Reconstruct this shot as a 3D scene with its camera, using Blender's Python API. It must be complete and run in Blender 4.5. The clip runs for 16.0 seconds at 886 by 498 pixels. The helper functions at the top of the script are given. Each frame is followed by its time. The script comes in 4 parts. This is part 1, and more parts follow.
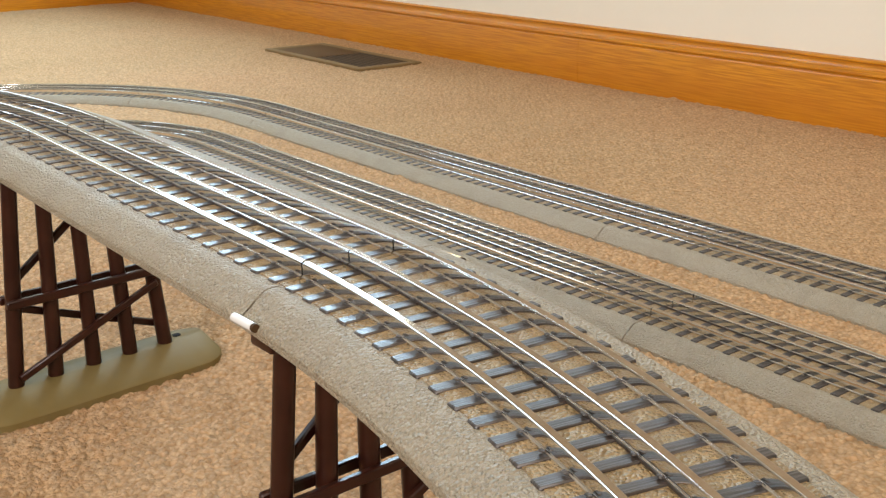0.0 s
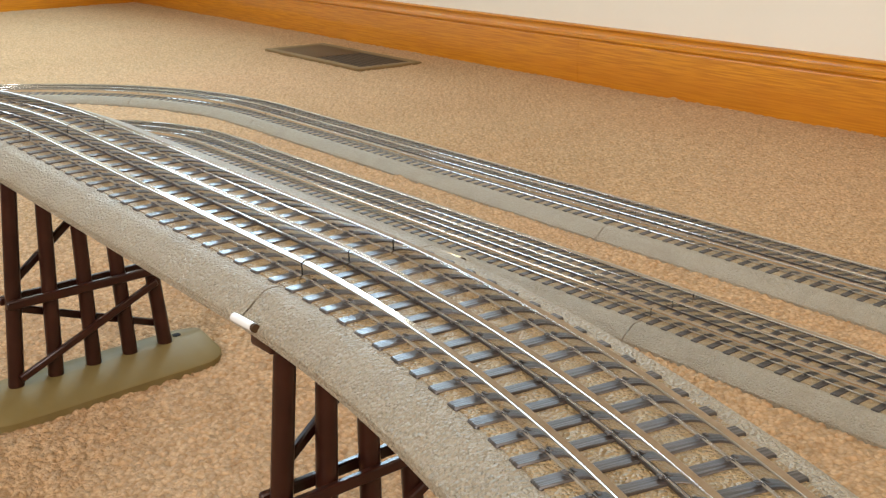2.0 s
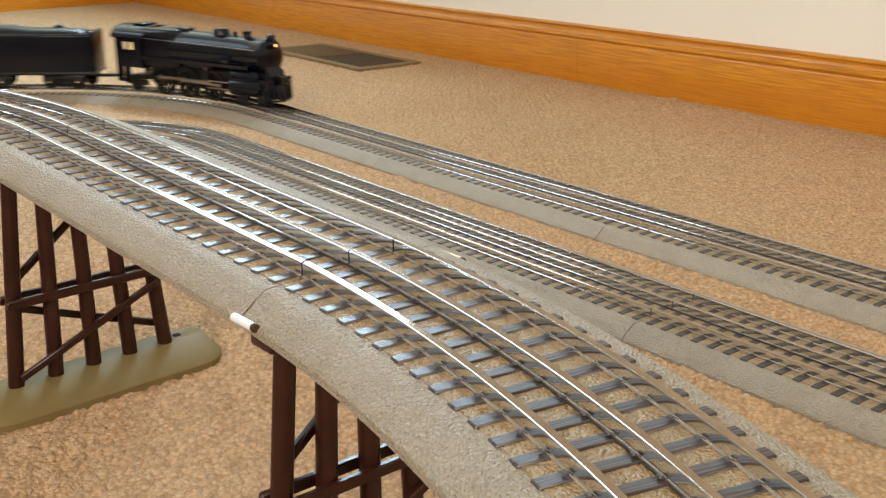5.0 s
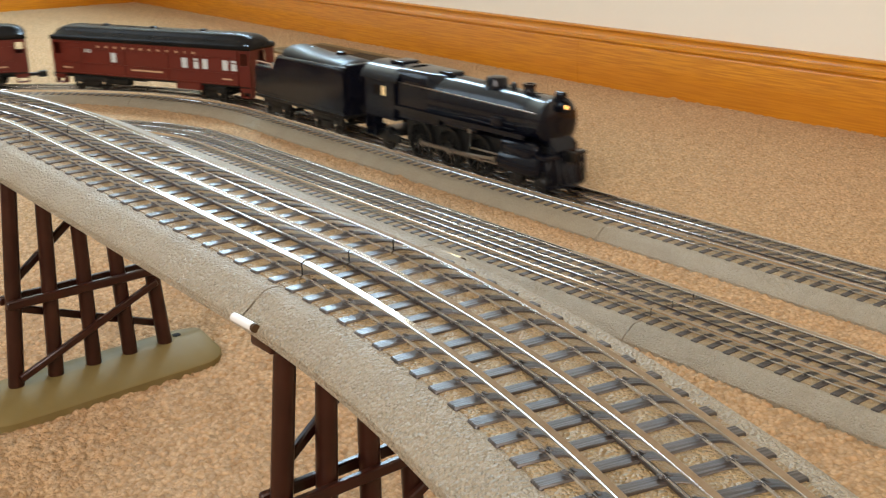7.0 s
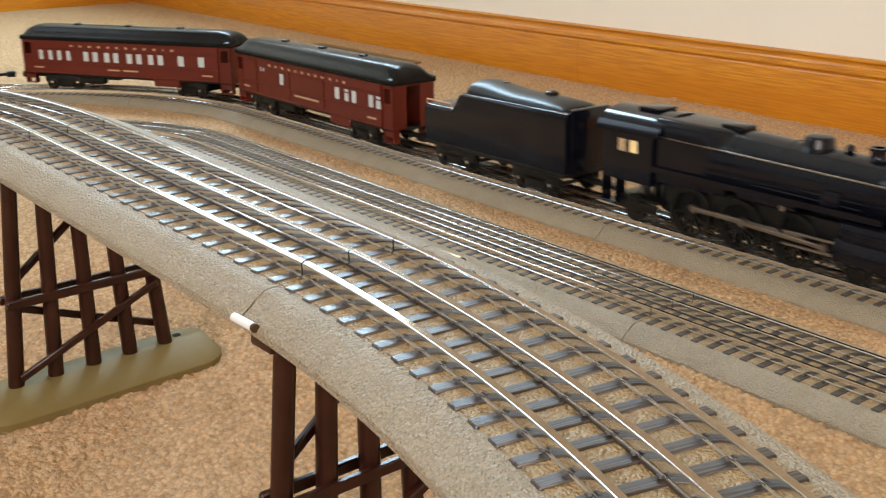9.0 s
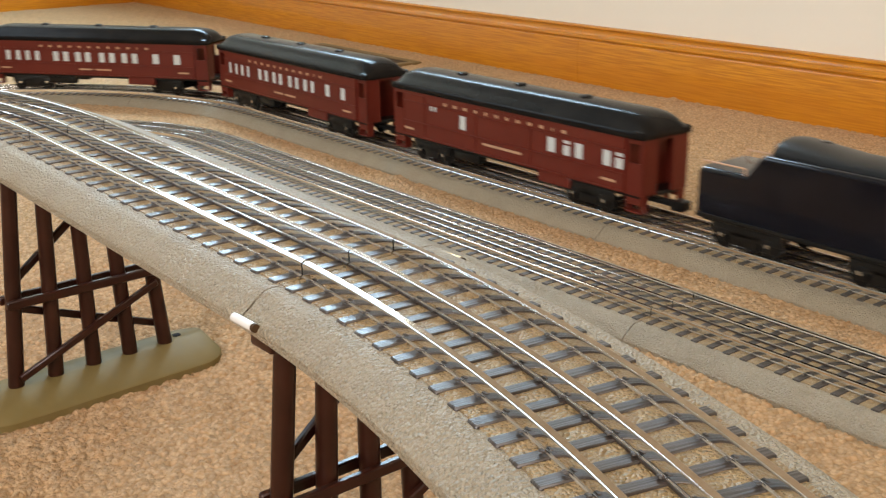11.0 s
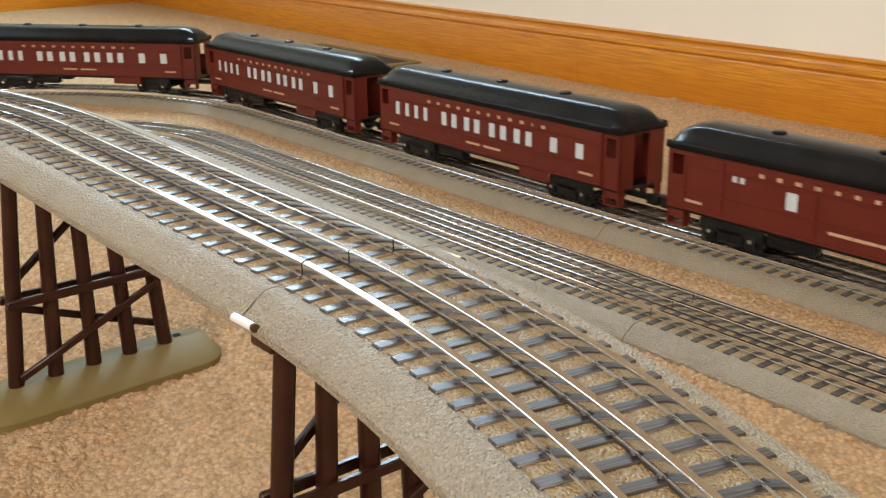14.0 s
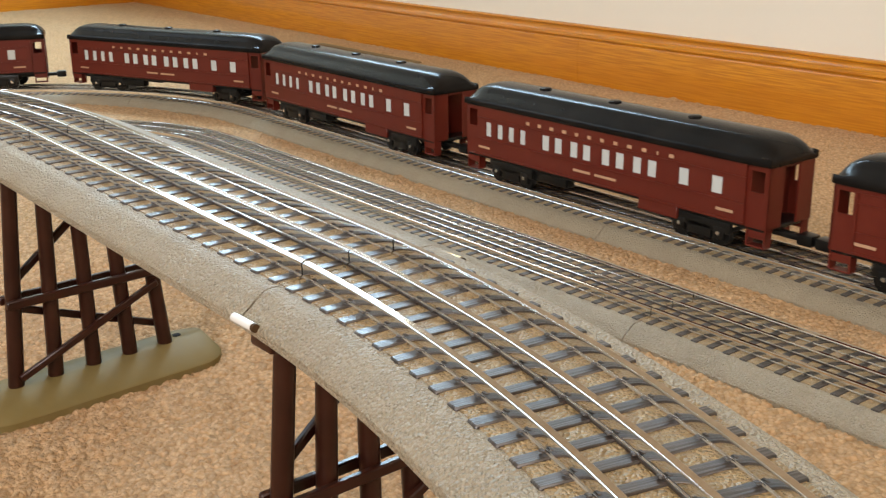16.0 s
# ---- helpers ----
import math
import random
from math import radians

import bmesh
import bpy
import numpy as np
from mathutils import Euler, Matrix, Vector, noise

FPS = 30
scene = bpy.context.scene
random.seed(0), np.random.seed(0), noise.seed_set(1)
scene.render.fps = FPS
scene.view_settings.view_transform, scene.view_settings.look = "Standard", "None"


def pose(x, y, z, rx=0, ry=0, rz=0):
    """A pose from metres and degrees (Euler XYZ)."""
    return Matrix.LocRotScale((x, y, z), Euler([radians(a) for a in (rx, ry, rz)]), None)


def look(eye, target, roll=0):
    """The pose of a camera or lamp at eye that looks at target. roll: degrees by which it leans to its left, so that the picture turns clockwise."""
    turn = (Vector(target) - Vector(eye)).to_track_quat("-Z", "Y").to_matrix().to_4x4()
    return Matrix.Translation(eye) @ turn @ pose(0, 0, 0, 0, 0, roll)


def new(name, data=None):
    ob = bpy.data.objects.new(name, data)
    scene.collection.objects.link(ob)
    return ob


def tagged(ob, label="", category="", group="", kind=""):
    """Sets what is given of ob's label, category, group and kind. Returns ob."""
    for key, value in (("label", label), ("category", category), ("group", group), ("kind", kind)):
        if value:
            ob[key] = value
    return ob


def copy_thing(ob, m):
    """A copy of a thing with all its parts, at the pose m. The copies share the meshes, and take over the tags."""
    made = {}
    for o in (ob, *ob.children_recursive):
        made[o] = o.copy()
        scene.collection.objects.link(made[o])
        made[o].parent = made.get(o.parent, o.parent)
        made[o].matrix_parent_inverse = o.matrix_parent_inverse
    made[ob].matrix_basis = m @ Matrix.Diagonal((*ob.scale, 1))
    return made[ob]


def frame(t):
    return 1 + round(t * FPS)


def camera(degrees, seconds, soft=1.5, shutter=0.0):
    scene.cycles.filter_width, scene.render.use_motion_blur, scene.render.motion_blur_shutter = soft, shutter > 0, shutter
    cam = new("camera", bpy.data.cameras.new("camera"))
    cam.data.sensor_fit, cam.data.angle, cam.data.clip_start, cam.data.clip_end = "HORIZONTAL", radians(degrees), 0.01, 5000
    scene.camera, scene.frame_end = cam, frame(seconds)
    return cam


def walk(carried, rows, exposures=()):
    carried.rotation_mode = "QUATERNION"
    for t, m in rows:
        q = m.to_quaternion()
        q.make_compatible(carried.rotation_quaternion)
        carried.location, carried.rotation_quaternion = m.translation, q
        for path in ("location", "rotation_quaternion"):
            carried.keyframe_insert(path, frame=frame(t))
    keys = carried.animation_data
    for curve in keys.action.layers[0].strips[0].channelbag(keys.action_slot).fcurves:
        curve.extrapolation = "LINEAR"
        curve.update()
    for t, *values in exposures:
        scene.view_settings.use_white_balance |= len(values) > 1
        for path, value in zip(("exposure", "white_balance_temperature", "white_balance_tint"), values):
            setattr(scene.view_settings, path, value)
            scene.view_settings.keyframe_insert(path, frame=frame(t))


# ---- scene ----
# ---------------------------------------------------------------- camera
cam = camera(44.2735, 16.0, soft=1.3, shutter=0.9)
CAM_H, PITCH, ROLL = 0.2222, 0.3142, -0.0111
_fw = Vector((0, math.cos(PITCH), -math.sin(PITCH)))
_rt0 = Vector((1, 0, 0))
_up0 = _rt0.cross(_fw)
_rt = _rt0 * math.cos(ROLL) + _up0 * math.sin(ROLL)
_up = -_rt0 * math.sin(ROLL) + _up0 * math.cos(ROLL)
CAM_POSE = Matrix(((_rt.x, _up.x, -_fw.x, 0), (_rt.y, _up.y, -_fw.y, 0), (_rt.z, _up.z, -_fw.z, CAM_H), (0, 0, 0, 1)))
walk(cam, [(0.0, CAM_POSE), (16.0, CAM_POSE)])

# ---------------------------------------------------------------- the plan
ZR = 0.0126                     # rail top above the underside of the roadbed
HALF = 0.0401                   # half width of the roadbed at its foot
RAIL = 0.01715                  # middle of an outer rail from the middle of the track
TIE = 0.0100                    # tie spacing
ANG = -0.9139                   # heading of both straight floor tracks
T2 = Vector((math.cos(ANG), math.sin(ANG)))
N2 = Vector((-math.sin(ANG), math.cos(ANG)))
WANG = -0.9356                  # heading of the wall with the baseboard
W2 = Vector((math.cos(WANG), math.sin(WANG)))
WN2 = Vector((-math.sin(WANG), math.cos(WANG)))
WALL = 0.9405


def floor_path(s, offset, start, radius):
    """Place and heading on a floor track: straight beyond start, a half circle before it, straight back before that."""
    if s >= start:
        p = T2 * s + N2 * offset
        return p.x, p.y, ANG
    c = T2 * start + N2 * (offset - radius)
    a = (start - s) / radius
    if a <= math.pi:
        p = c + N2 * (radius * math.cos(a)) - T2 * (radius * math.sin(a))
        return p.x, p.y, ANG + a
    p = c - N2 * radius + T2 * (radius * (a - math.pi))
    return p.x, p.y, ANG + math.pi


def far_path(s):
    return floor_path(s, 0.5503, -1.0049, 0.3929)


def mid_path(s):
    return floor_path(s, 0.4351, -0.9065, 0.200)


EX, EY, EZ, EA, EK, EL, EG1, EG2, EK3 = -0.0278, 0.3173, 0.1193, -0.8669, -2.0054, 0.2103, -0.055, -0.0338, -2.6277


def arc(x, y, a, k, u):
    if abs(k) < 1e-6:
        return x + math.cos(a) * u, y + math.sin(a) * u, a
    th = a + k * u
    return x + (math.sin(th) - math.sin(a)) / k, y - (math.cos(th) - math.cos(a)) / k, th


def high_path(s):
    """Place, heading and rail height on the raised track."""
    if s >= 0:
        return (*arc(EX, EY, EA, EK, s), EZ + EG1 * s)
    z = EZ + EG2 * s
    if s >= -EL:
        return (*arc(EX, EY, EA, 0, s), z)
    x, y, _ = arc(EX, EY, EA, 0, -EL)
    return (*arc(x, y, EA, EK3, s + EL), z)


# ---------------------------------------------------------------- light
world = bpy.data.worlds.new("daylight")
scene.world = world
world.use_nodes = True
_n = world.node_tree.nodes
_sky = _n.new("ShaderNodeTexSky")
_sky.sky_type = "NISHITA"
_sky.sun_disc = False
_sky.sun_elevation, _sky.sun_rotation = radians(40), radians(200)
world.node_tree.links.new(_sky.outputs[0], _n["Background"].inputs[0])
_n["Background"].inputs[1].default_value = 0.12


def wall_point(u, v, z):
    """u along the baseboard wall, v across the room (the wall is at v = WALL)."""
    p = W2 * u + WN2 * v
    return Vector((p.x, p.y, z))


def area_lamp(name, centre, target, sx, sy, watts, colour):
    data = bpy.data.lights.new(name, "AREA")
    data.shape, data.size, data.size_y, data.energy, data.color = "RECTANGLE", sx, sy, watts, colour
    lamp = new(name, data)
    lamp.matrix_world = look(centre, target)
    return lamp


def west_frame():
    """The wall past the corner is not quite square; local x runs up to the corner at 4.2."""
    return Matrix.Translation(wall_point(U_WEST, WALL, 0)) @ Matrix.Rotation(WANG + math.pi / 2 + radians(6), 4, "Z") @ pose(-4.2, 0, 0)


# window openings: (u0, u1, z0, z1)
WIN_N = ((-2.36, -1.36, 0.79, 1.40),)
WIN_S = (0.0, 1.9, 0.75, 2.05)
WIN_W = (2.05, 2.95, 0.95, 2.15)      # along the west wall's own length
V_SOUTH, U_WEST, U_EAST, CEIL = -1.75, -2.46, 2.0, 2.4
for (_a, _b, _lo, _hi), _watts in zip(WIN_N, (72,)):
    _c = (_a + _b) / 2
    area_lamp("window_light", wall_point(_c, WALL + 0.02, (_lo + _hi) / 2), wall_point(_c, 0, (_lo + _hi) / 2), _b - _a, _hi - _lo, _watts, (0.56, 0.80, 1.0))
_c = (WIN_S[0] + WIN_S[1]) / 2
area_lamp("window_light", wall_point(_c, V_SOUTH - 0.02, (WIN_S[2] + WIN_S[3]) / 2), wall_point(_c, 0, (WIN_S[2] + WIN_S[3]) / 2),
          WIN_S[1] - WIN_S[0], WIN_S[3] - WIN_S[2], 77, (1.0, 0.93, 0.885))
lamp_w = area_lamp("window_light", (0, 0, 0), (1, 0, 0), WIN_W[1] - WIN_W[0], WIN_W[3] - WIN_W[2], 14, (0.66, 0.84, 1.0))
lamp_w.matrix_world = west_frame() @ pose((WIN_W[0] + WIN_W[1]) / 2, 0.02, (WIN_W[2] + WIN_W[3]) / 2, -90, 0, 0)
scene.view_settings.exposure = 0.0

# ---------------------------------------------------------------- materials


def material(name, base, rough=0.5, metal=0.0, vary=(), bump=(), spec=0.5, emit=0.0, coat=0.0, coords="Object", stretch=None, per_object=0.0, grain=()):
    """vary: (scale, colour, amount) layers of noise; bump: (scale, strength, distance) layers."""
    m = bpy.data.materials.new(name)
    m.use_nodes = True
    nt = m.node_tree
    b = nt.nodes["Principled BSDF"]
    b.inputs["Roughness"].default_value = rough
    b.inputs["Metallic"].default_value = metal
    b.inputs["Specular IOR Level"].default_value = spec
    b.inputs["Coat Weight"].default_value = coat
    b.inputs["Coat Roughness"].default_value = 0.09
    tc = nt.nodes.new("ShaderNodeTexCoord")
    src = tc.outputs[coords]
    if stretch:
        mp = nt.nodes.new("ShaderNodeMapping")
        mp.inputs["Scale"].default_value = stretch
        nt.links.new(src, mp.inputs[0])
        src = mp.outputs[0]
    col = nt.nodes.new("ShaderNodeRGB")
    col.outputs[0].default_value = (*base, 1)
    out = col.outputs[0]
    for scale, colour, amount in vary:
        no = nt.nodes.new("ShaderNodeTexNoise")
        no.inputs["Scale"].default_value = scale
        no.inputs["Detail"].default_value = 3
        nt.links.new(src, no.inputs["Vector"])
        rp = nt.nodes.new("ShaderNodeValToRGB")
        rp.color_ramp.elements[0].position, rp.color_ramp.elements[1].position = 0.38, 0.66
        rp.color_ramp.elements[0].color = (0, 0, 0, 1)
        rp.color_ramp.elements[1].color = (amount, amount, amount, 1)
        nt.links.new(no.outputs["Fac"], rp.inputs[0])
        mx = nt.nodes.new("ShaderNodeMix")
        mx.data_type = "RGBA"
        nt.links.new(rp.outputs[0], mx.inputs["Factor"])
        nt.links.new(out, mx.inputs["A"])
        mx.inputs["B"].default_value = (*colour, 1)
        out = mx.outputs["Result"]
    if per_object:
        oi = nt.nodes.new("ShaderNodeObjectInfo")
        mr = nt.nodes.new("ShaderNodeMapRange")
        mr.inputs["To Min"].default_value, mr.inputs["To Max"].default_value = 1 - per_object, 1 + per_object
        nt.links.new(oi.outputs["Random"], mr.inputs["Value"])
        hs = nt.nodes.new("ShaderNodeHueSaturation")
        nt.links.new(mr.outputs[0], hs.inputs["Value"])
        nt.links.new(out, hs.inputs["Color"])
        out = hs.outputs[0]
    nt.links.new(out, b.inputs["Base Color"])
    if emit:
        nt.links.new(out, b.inputs["Emission Color"])
        b.inputs["Emission Strength"].default_value = emit
    normal = None
    for scale, strength, dist in bump:
        no = nt.nodes.new("ShaderNodeTexNoise")
        no.inputs["Scale"].default_value = scale
        no.inputs["Detail"].default_value = 2
        nt.links.new(src, no.inputs["Vector"])
        bp = nt.nodes.new("ShaderNodeBump")
        bp.inputs["Strength"].default_value, bp.inputs["Distance"].default_value = strength, dist
        nt.links.new(no.outputs["Fac"], bp.inputs["Height"])
        if normal:
            nt.links.new(normal, bp.inputs["Normal"])
        normal = bp.outputs[0]
    for scale, strength, dist in grain:
        vo = nt.nodes.new("ShaderNodeTexVoronoi")
        vo.feature = "SMOOTH_F1"
        vo.inputs["Scale"].default_value = scale
        vo.inputs["Smoothness"].default_value = 0.15
        nt.links.new(src, vo.inputs["Vector"])
        bp = nt.nodes.new("ShaderNodeBump")
        bp.invert = True
        bp.inputs["Strength"].default_value, bp.inputs["Distance"].default_value = strength, dist
        nt.links.new(vo.outputs["Distance"], bp.inputs["Height"])
        if normal:
            nt.links.new(normal, bp.inputs["Normal"])
        normal = bp.outputs[0]
    if normal:
        nt.links.new(normal, b.inputs["Normal"])
    return m


M_CARPET = material("carpet", (0.53, 0.335, 0.185), 0.95, spec=0.1,
                    vary=((190, (0.41, 0.27, 0.145), 0.6), (380, (0.60, 0.445, 0.30), 0.6), (4.0, (0.53, 0.325, 0.185), 0.6), (1.6, (0.40, 0.27, 0.14), 0.5)),
                    bump=((700, 0.7, 0.0012),))


def pile(m, scale):
    """Single tufts: a tone of their own, and shade painted into the deep gaps between them."""
    nt = m.node_tree
    bs = nt.nodes["Principled BSDF"]
    src = bs.inputs["Base Color"].links[0].from_socket
    tc = nt.nodes.new("ShaderNodeTexCoord")
    vo = nt.nodes.new("ShaderNodeTexVoronoi")
    vo.inputs["Scale"].default_value = scale
    nt.links.new(tc.outputs["Object"], vo.inputs["Vector"])
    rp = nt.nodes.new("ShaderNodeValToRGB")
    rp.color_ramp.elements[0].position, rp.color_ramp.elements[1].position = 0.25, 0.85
    # colour drops away from each tuft's middle, as the shade there would
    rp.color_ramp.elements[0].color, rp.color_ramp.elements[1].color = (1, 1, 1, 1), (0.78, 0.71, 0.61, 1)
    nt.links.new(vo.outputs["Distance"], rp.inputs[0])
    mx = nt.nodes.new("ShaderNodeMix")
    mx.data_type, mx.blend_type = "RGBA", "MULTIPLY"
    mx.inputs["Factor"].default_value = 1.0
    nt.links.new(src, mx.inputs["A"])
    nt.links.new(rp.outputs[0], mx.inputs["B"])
    bw = nt.nodes.new("ShaderNodeRGBToBW")
    nt.links.new(vo.outputs["Color"], bw.inputs[0])
    mr = nt.nodes.new("ShaderNodeMapRange")
    mr.inputs["From Min"].default_value, mr.inputs["From Max"].default_value = 0.2, 0.8
    mr.inputs["To Min"].default_value, mr.inputs["To Max"].default_value = 0.86, 1.20
    nt.links.new(bw.outputs[0], mr.inputs["Value"])
    hs = nt.nodes.new("ShaderNodeHueSaturation")
    nt.links.new(mr.outputs[0], hs.inputs["Value"])
    nt.links.new(mx.outputs["Result"], hs.inputs["Color"])
    nt.links.new(hs.outputs[0], bs.inputs["Base Color"])
    bp = nt.nodes.new("ShaderNodeBump")
    bp.invert = True
    bp.inputs["Strength"].default_value, bp.inputs["Distance"].default_value = 0.45, 0.0022
    nt.links.new(vo.outputs["Distance"], bp.inputs["Height"])
    nt.links.new(bs.inputs["Normal"].links[0].from_socket, bp.inputs["Normal"])
    nt.links.new(bp.outputs[0], bs.inputs["Normal"])


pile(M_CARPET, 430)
M_BALLAST_SIDE = material("roadbed_plastic", (0.355, 0.295, 0.205), 0.50, spec=0.5,
                          vary=((900, (0.45, 0.39, 0.295), 0.6), (60, (0.31, 0.255, 0.175), 0.4)), bump=((2400, 0.5, 0.0006), (1200, 0.6, 0.0008)), grain=((1050, 1.0, 0.0009),))
M_BALLAST_TOP = material("ballast_plastic", (0.35, 0.235, 0.10), 0.42, spec=0.7,
                         vary=((600, (0.42, 0.31, 0.17), 0.6), (300, (0.23, 0.145, 0.06), 0.5)), bump=((1800, 0.4, 0.0005),), grain=((1000, 1.0, 0.0010),))
M_TIE = material("tie_plastic", (0.030, 0.020, 0.015), 0.37, spec=0.75, vary=((420, (0.085, 0.062, 0.048), 0.5),),
                 bump=((130, 0.8, 0.0005), (330, 0.6, 0.0003)), stretch=(6.0, 0.22, 1.0), per_object=0.2)
M_RAIL = material("rail_steel", (0.80, 0.78, 0.76), 0.08, 1.0, vary=((90, (0.70, 0.67, 0.63), 0.5),), bump=((300, 0.02, 0.0003),))
M_RAILFOOT = material("dull_rail_foot", (0.30, 0.265, 0.215), 0.55, 0.3, vary=((150, (0.22, 0.19, 0.15), 0.5),))
# the brown that the head would reflect is put into its base colour
M_RAILHEAD = material("rail_head_brown_reflection", (0.34, 0.255, 0.175), 0.11, 1.0, vary=((70, (0.30, 0.215, 0.145), 0.6), (500, (0.46, 0.37, 0.28), 0.3)), bump=((300, 0.02, 0.0003),))
M_WOOD = material("varnished_oak", (0.60, 0.235, 0.010), 0.42, spec=0.2, coat=0.6, stretch=(0.7, 18.0, 18.0),
                  vary=((7, (0.66, 0.28, 0.014), 0.8), (34, (0.40, 0.135, 0.006), 0.85), (1.2, (0.50, 0.165, 0.009), 0.5)), bump=((30, 0.08, 0.001),))
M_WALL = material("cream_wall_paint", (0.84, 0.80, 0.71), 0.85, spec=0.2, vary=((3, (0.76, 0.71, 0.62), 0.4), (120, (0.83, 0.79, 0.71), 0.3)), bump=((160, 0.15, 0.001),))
# cream paint darkened for the unseen walls, to cut fill and reflected light
M_WALL_DIM = material("dimmed_wall_paint", (0.40, 0.34, 0.265), 0.85, spec=0.2, vary=((3, (0.36, 0.305, 0.235), 0.4), (120, (0.43, 0.37, 0.29), 0.3)), bump=((160, 0.15, 0.001),))
# unseen ceiling, its colour dimmed and warmed so glossy tops reflect brown
M_CEIL = material("dimmed_ceiling_paint", (0.50, 0.42, 0.32), 0.9, spec=0.2, vary=((4, (0.45, 0.37, 0.28), 0.4),))
M_TRESTLE = material("brown_plastic", (0.026, 0.007, 0.004), 0.28, spec=0.3, vary=((80, (0.050, 0.016, 0.009), 0.6),), bump=((140, 0.12, 0.0008),))
M_BASE = material("tan_plastic", (0.20, 0.145, 0.050), 0.6, spec=0.12, vary=((60, (0.23, 0.18, 0.088), 0.5), (10, (0.18, 0.14, 0.062), 0.4)), bump=((300, 0.12, 0.0006),))
M_VENT = material("brown_register_metal", (0.075, 0.042, 0.018), 0.6, 0.0, spec=0.15, vary=((30, (0.095, 0.058, 0.030), 0.5),))
M_REGISTER_RIM = material("tan_register_enamel", (0.20, 0.130, 0.058), 0.6, 0.0, spec=0.1, vary=((30, (0.20, 0.13, 0.06), 0.5), (200, (0.26, 0.18, 0.09), 0.3)))
M_PLATE = material("brown_damper_enamel", (0.110, 0.062, 0.026), 0.6, 0.0, spec=0.1, vary=((25, (0.10, 0.058, 0.026), 0.5),))
# near-black that paints the shade inside openings onto solid pieces
M_DARK = material("painted_void_shade", (0.012, 0.009, 0.007), 0.8, spec=0.1, vary=((20, (0.02, 0.015, 0.012), 0.5),))
M_RED = material("tuscan_red_plastic", (0.113, 0.0145, 0.0075), 0.42, spec=0.35, vary=((40, (0.135, 0.019, 0.010), 0.5), (9, (0.10, 0.0125, 0.007), 0.4)))
M_ROOF = material("black_roof_plastic", (0.007, 0.006, 0.0055), 0.22, spec=0.09, vary=((30, (0.017, 0.014, 0.012), 0.5),), bump=((200, 0.05, 0.0005),))
M_BLACK = material("black_truck_plastic", (0.004, 0.004, 0.004), 0.34, spec=0.3, vary=((60, (0.012, 0.011, 0.010), 0.5),))
M_ENGINE = material("engine_black_paint", (0.003, 0.0035, 0.007), 0.15, spec=0.30, vary=((40, (0.009, 0.009, 0.013), 0.5),), bump=((250, 0.05, 0.0005),))
M_PANE = material("frosted_pane", (0.50, 0.53, 0.53), 0.5, spec=0.4, emit=0.06, vary=((200, (0.56, 0.60, 0.60), 0.4),))
M_GOLD = material("pale_gold_print", (0.50, 0.30, 0.19), 0.5, spec=0.4, vary=((300, (0.55, 0.36, 0.22), 0.4),))
M_ROD = material("bright_rod_metal", (0.36, 0.30, 0.25), 0.36, 1.0, vary=((120, (0.30, 0.26, 0.22), 0.5),))
M_NICKEL = material("nickel_dot", (0.75, 0.74, 0.72), 0.2, 1.0, vary=((200, (0.65, 0.63, 0.6), 0.3),))
M_LAMP = material("warm_lens", (1.0, 0.50, 0.13), 0.4, emit=2.2, vary=((80, (1.0, 0.62, 0.25), 0.3),))
M_CABGLOW = material("lit_cab_window", (0.85, 0.62, 0.30), 0.5, emit=0.25, vary=((150, (0.7, 0.5, 0.25), 0.3),))
M_PIN = material("white_clip_plastic", (0.80, 0.80, 0.79), 0.22, spec=0.5, vary=((100, (0.74, 0.74, 0.73), 0.3),))
M_BRASS = material("brass_clip", (0.60, 0.42, 0.20), 0.4, 0.8, vary=((100, (0.5, 0.34, 0.16), 0.4),))
M_GLASS = material("window_glass", (0.9, 0.95, 1.0), 0.02, spec=0.5)
M_GLASS.node_tree.nodes["Principled BSDF"].inputs["Transmission Weight"].default_value = 1.0
M_TRIM = material("window_trim_paint", (0.78, 0.77, 0.74), 0.5, vary=((20, (0.72, 0.71, 0.68), 0.4),))

# ---------------------------------------------------------------- mesh helpers


def mesh_of(bm, name, mat, smooth=True):
    me = bpy.data.meshes.new(name)
    bmesh.ops.recalc_face_normals(bm, faces=bm.faces)
    bm.to_mesh(me)
    bm.free()
    me.materials.append(mat)
    if smooth:
        me.polygons.foreach_set("use_smooth", [True] * len(me.polygons))
        me.set_sharp_from_angle(angle=radians(38))
    return me


def part(name, bm, mat, parent, label="", at=None, smooth=True):
    ob = new(name, mesh_of(bm, name, mat, smooth))
    ob.parent = parent
    if at is not None:
        ob.matrix_basis = at
    return tagged(ob, label)


def shared(name, me, parent, at):
    ob = new(name, me)
    ob.parent = parent
    ob.matrix_basis = at
    return ob


def empty(name, at=None, **tags):
    ob = new(name)
    ob.empty_display_size = 0.02
    if at is not None:
        ob.matrix_basis = at
    return tagged(ob, **tags)


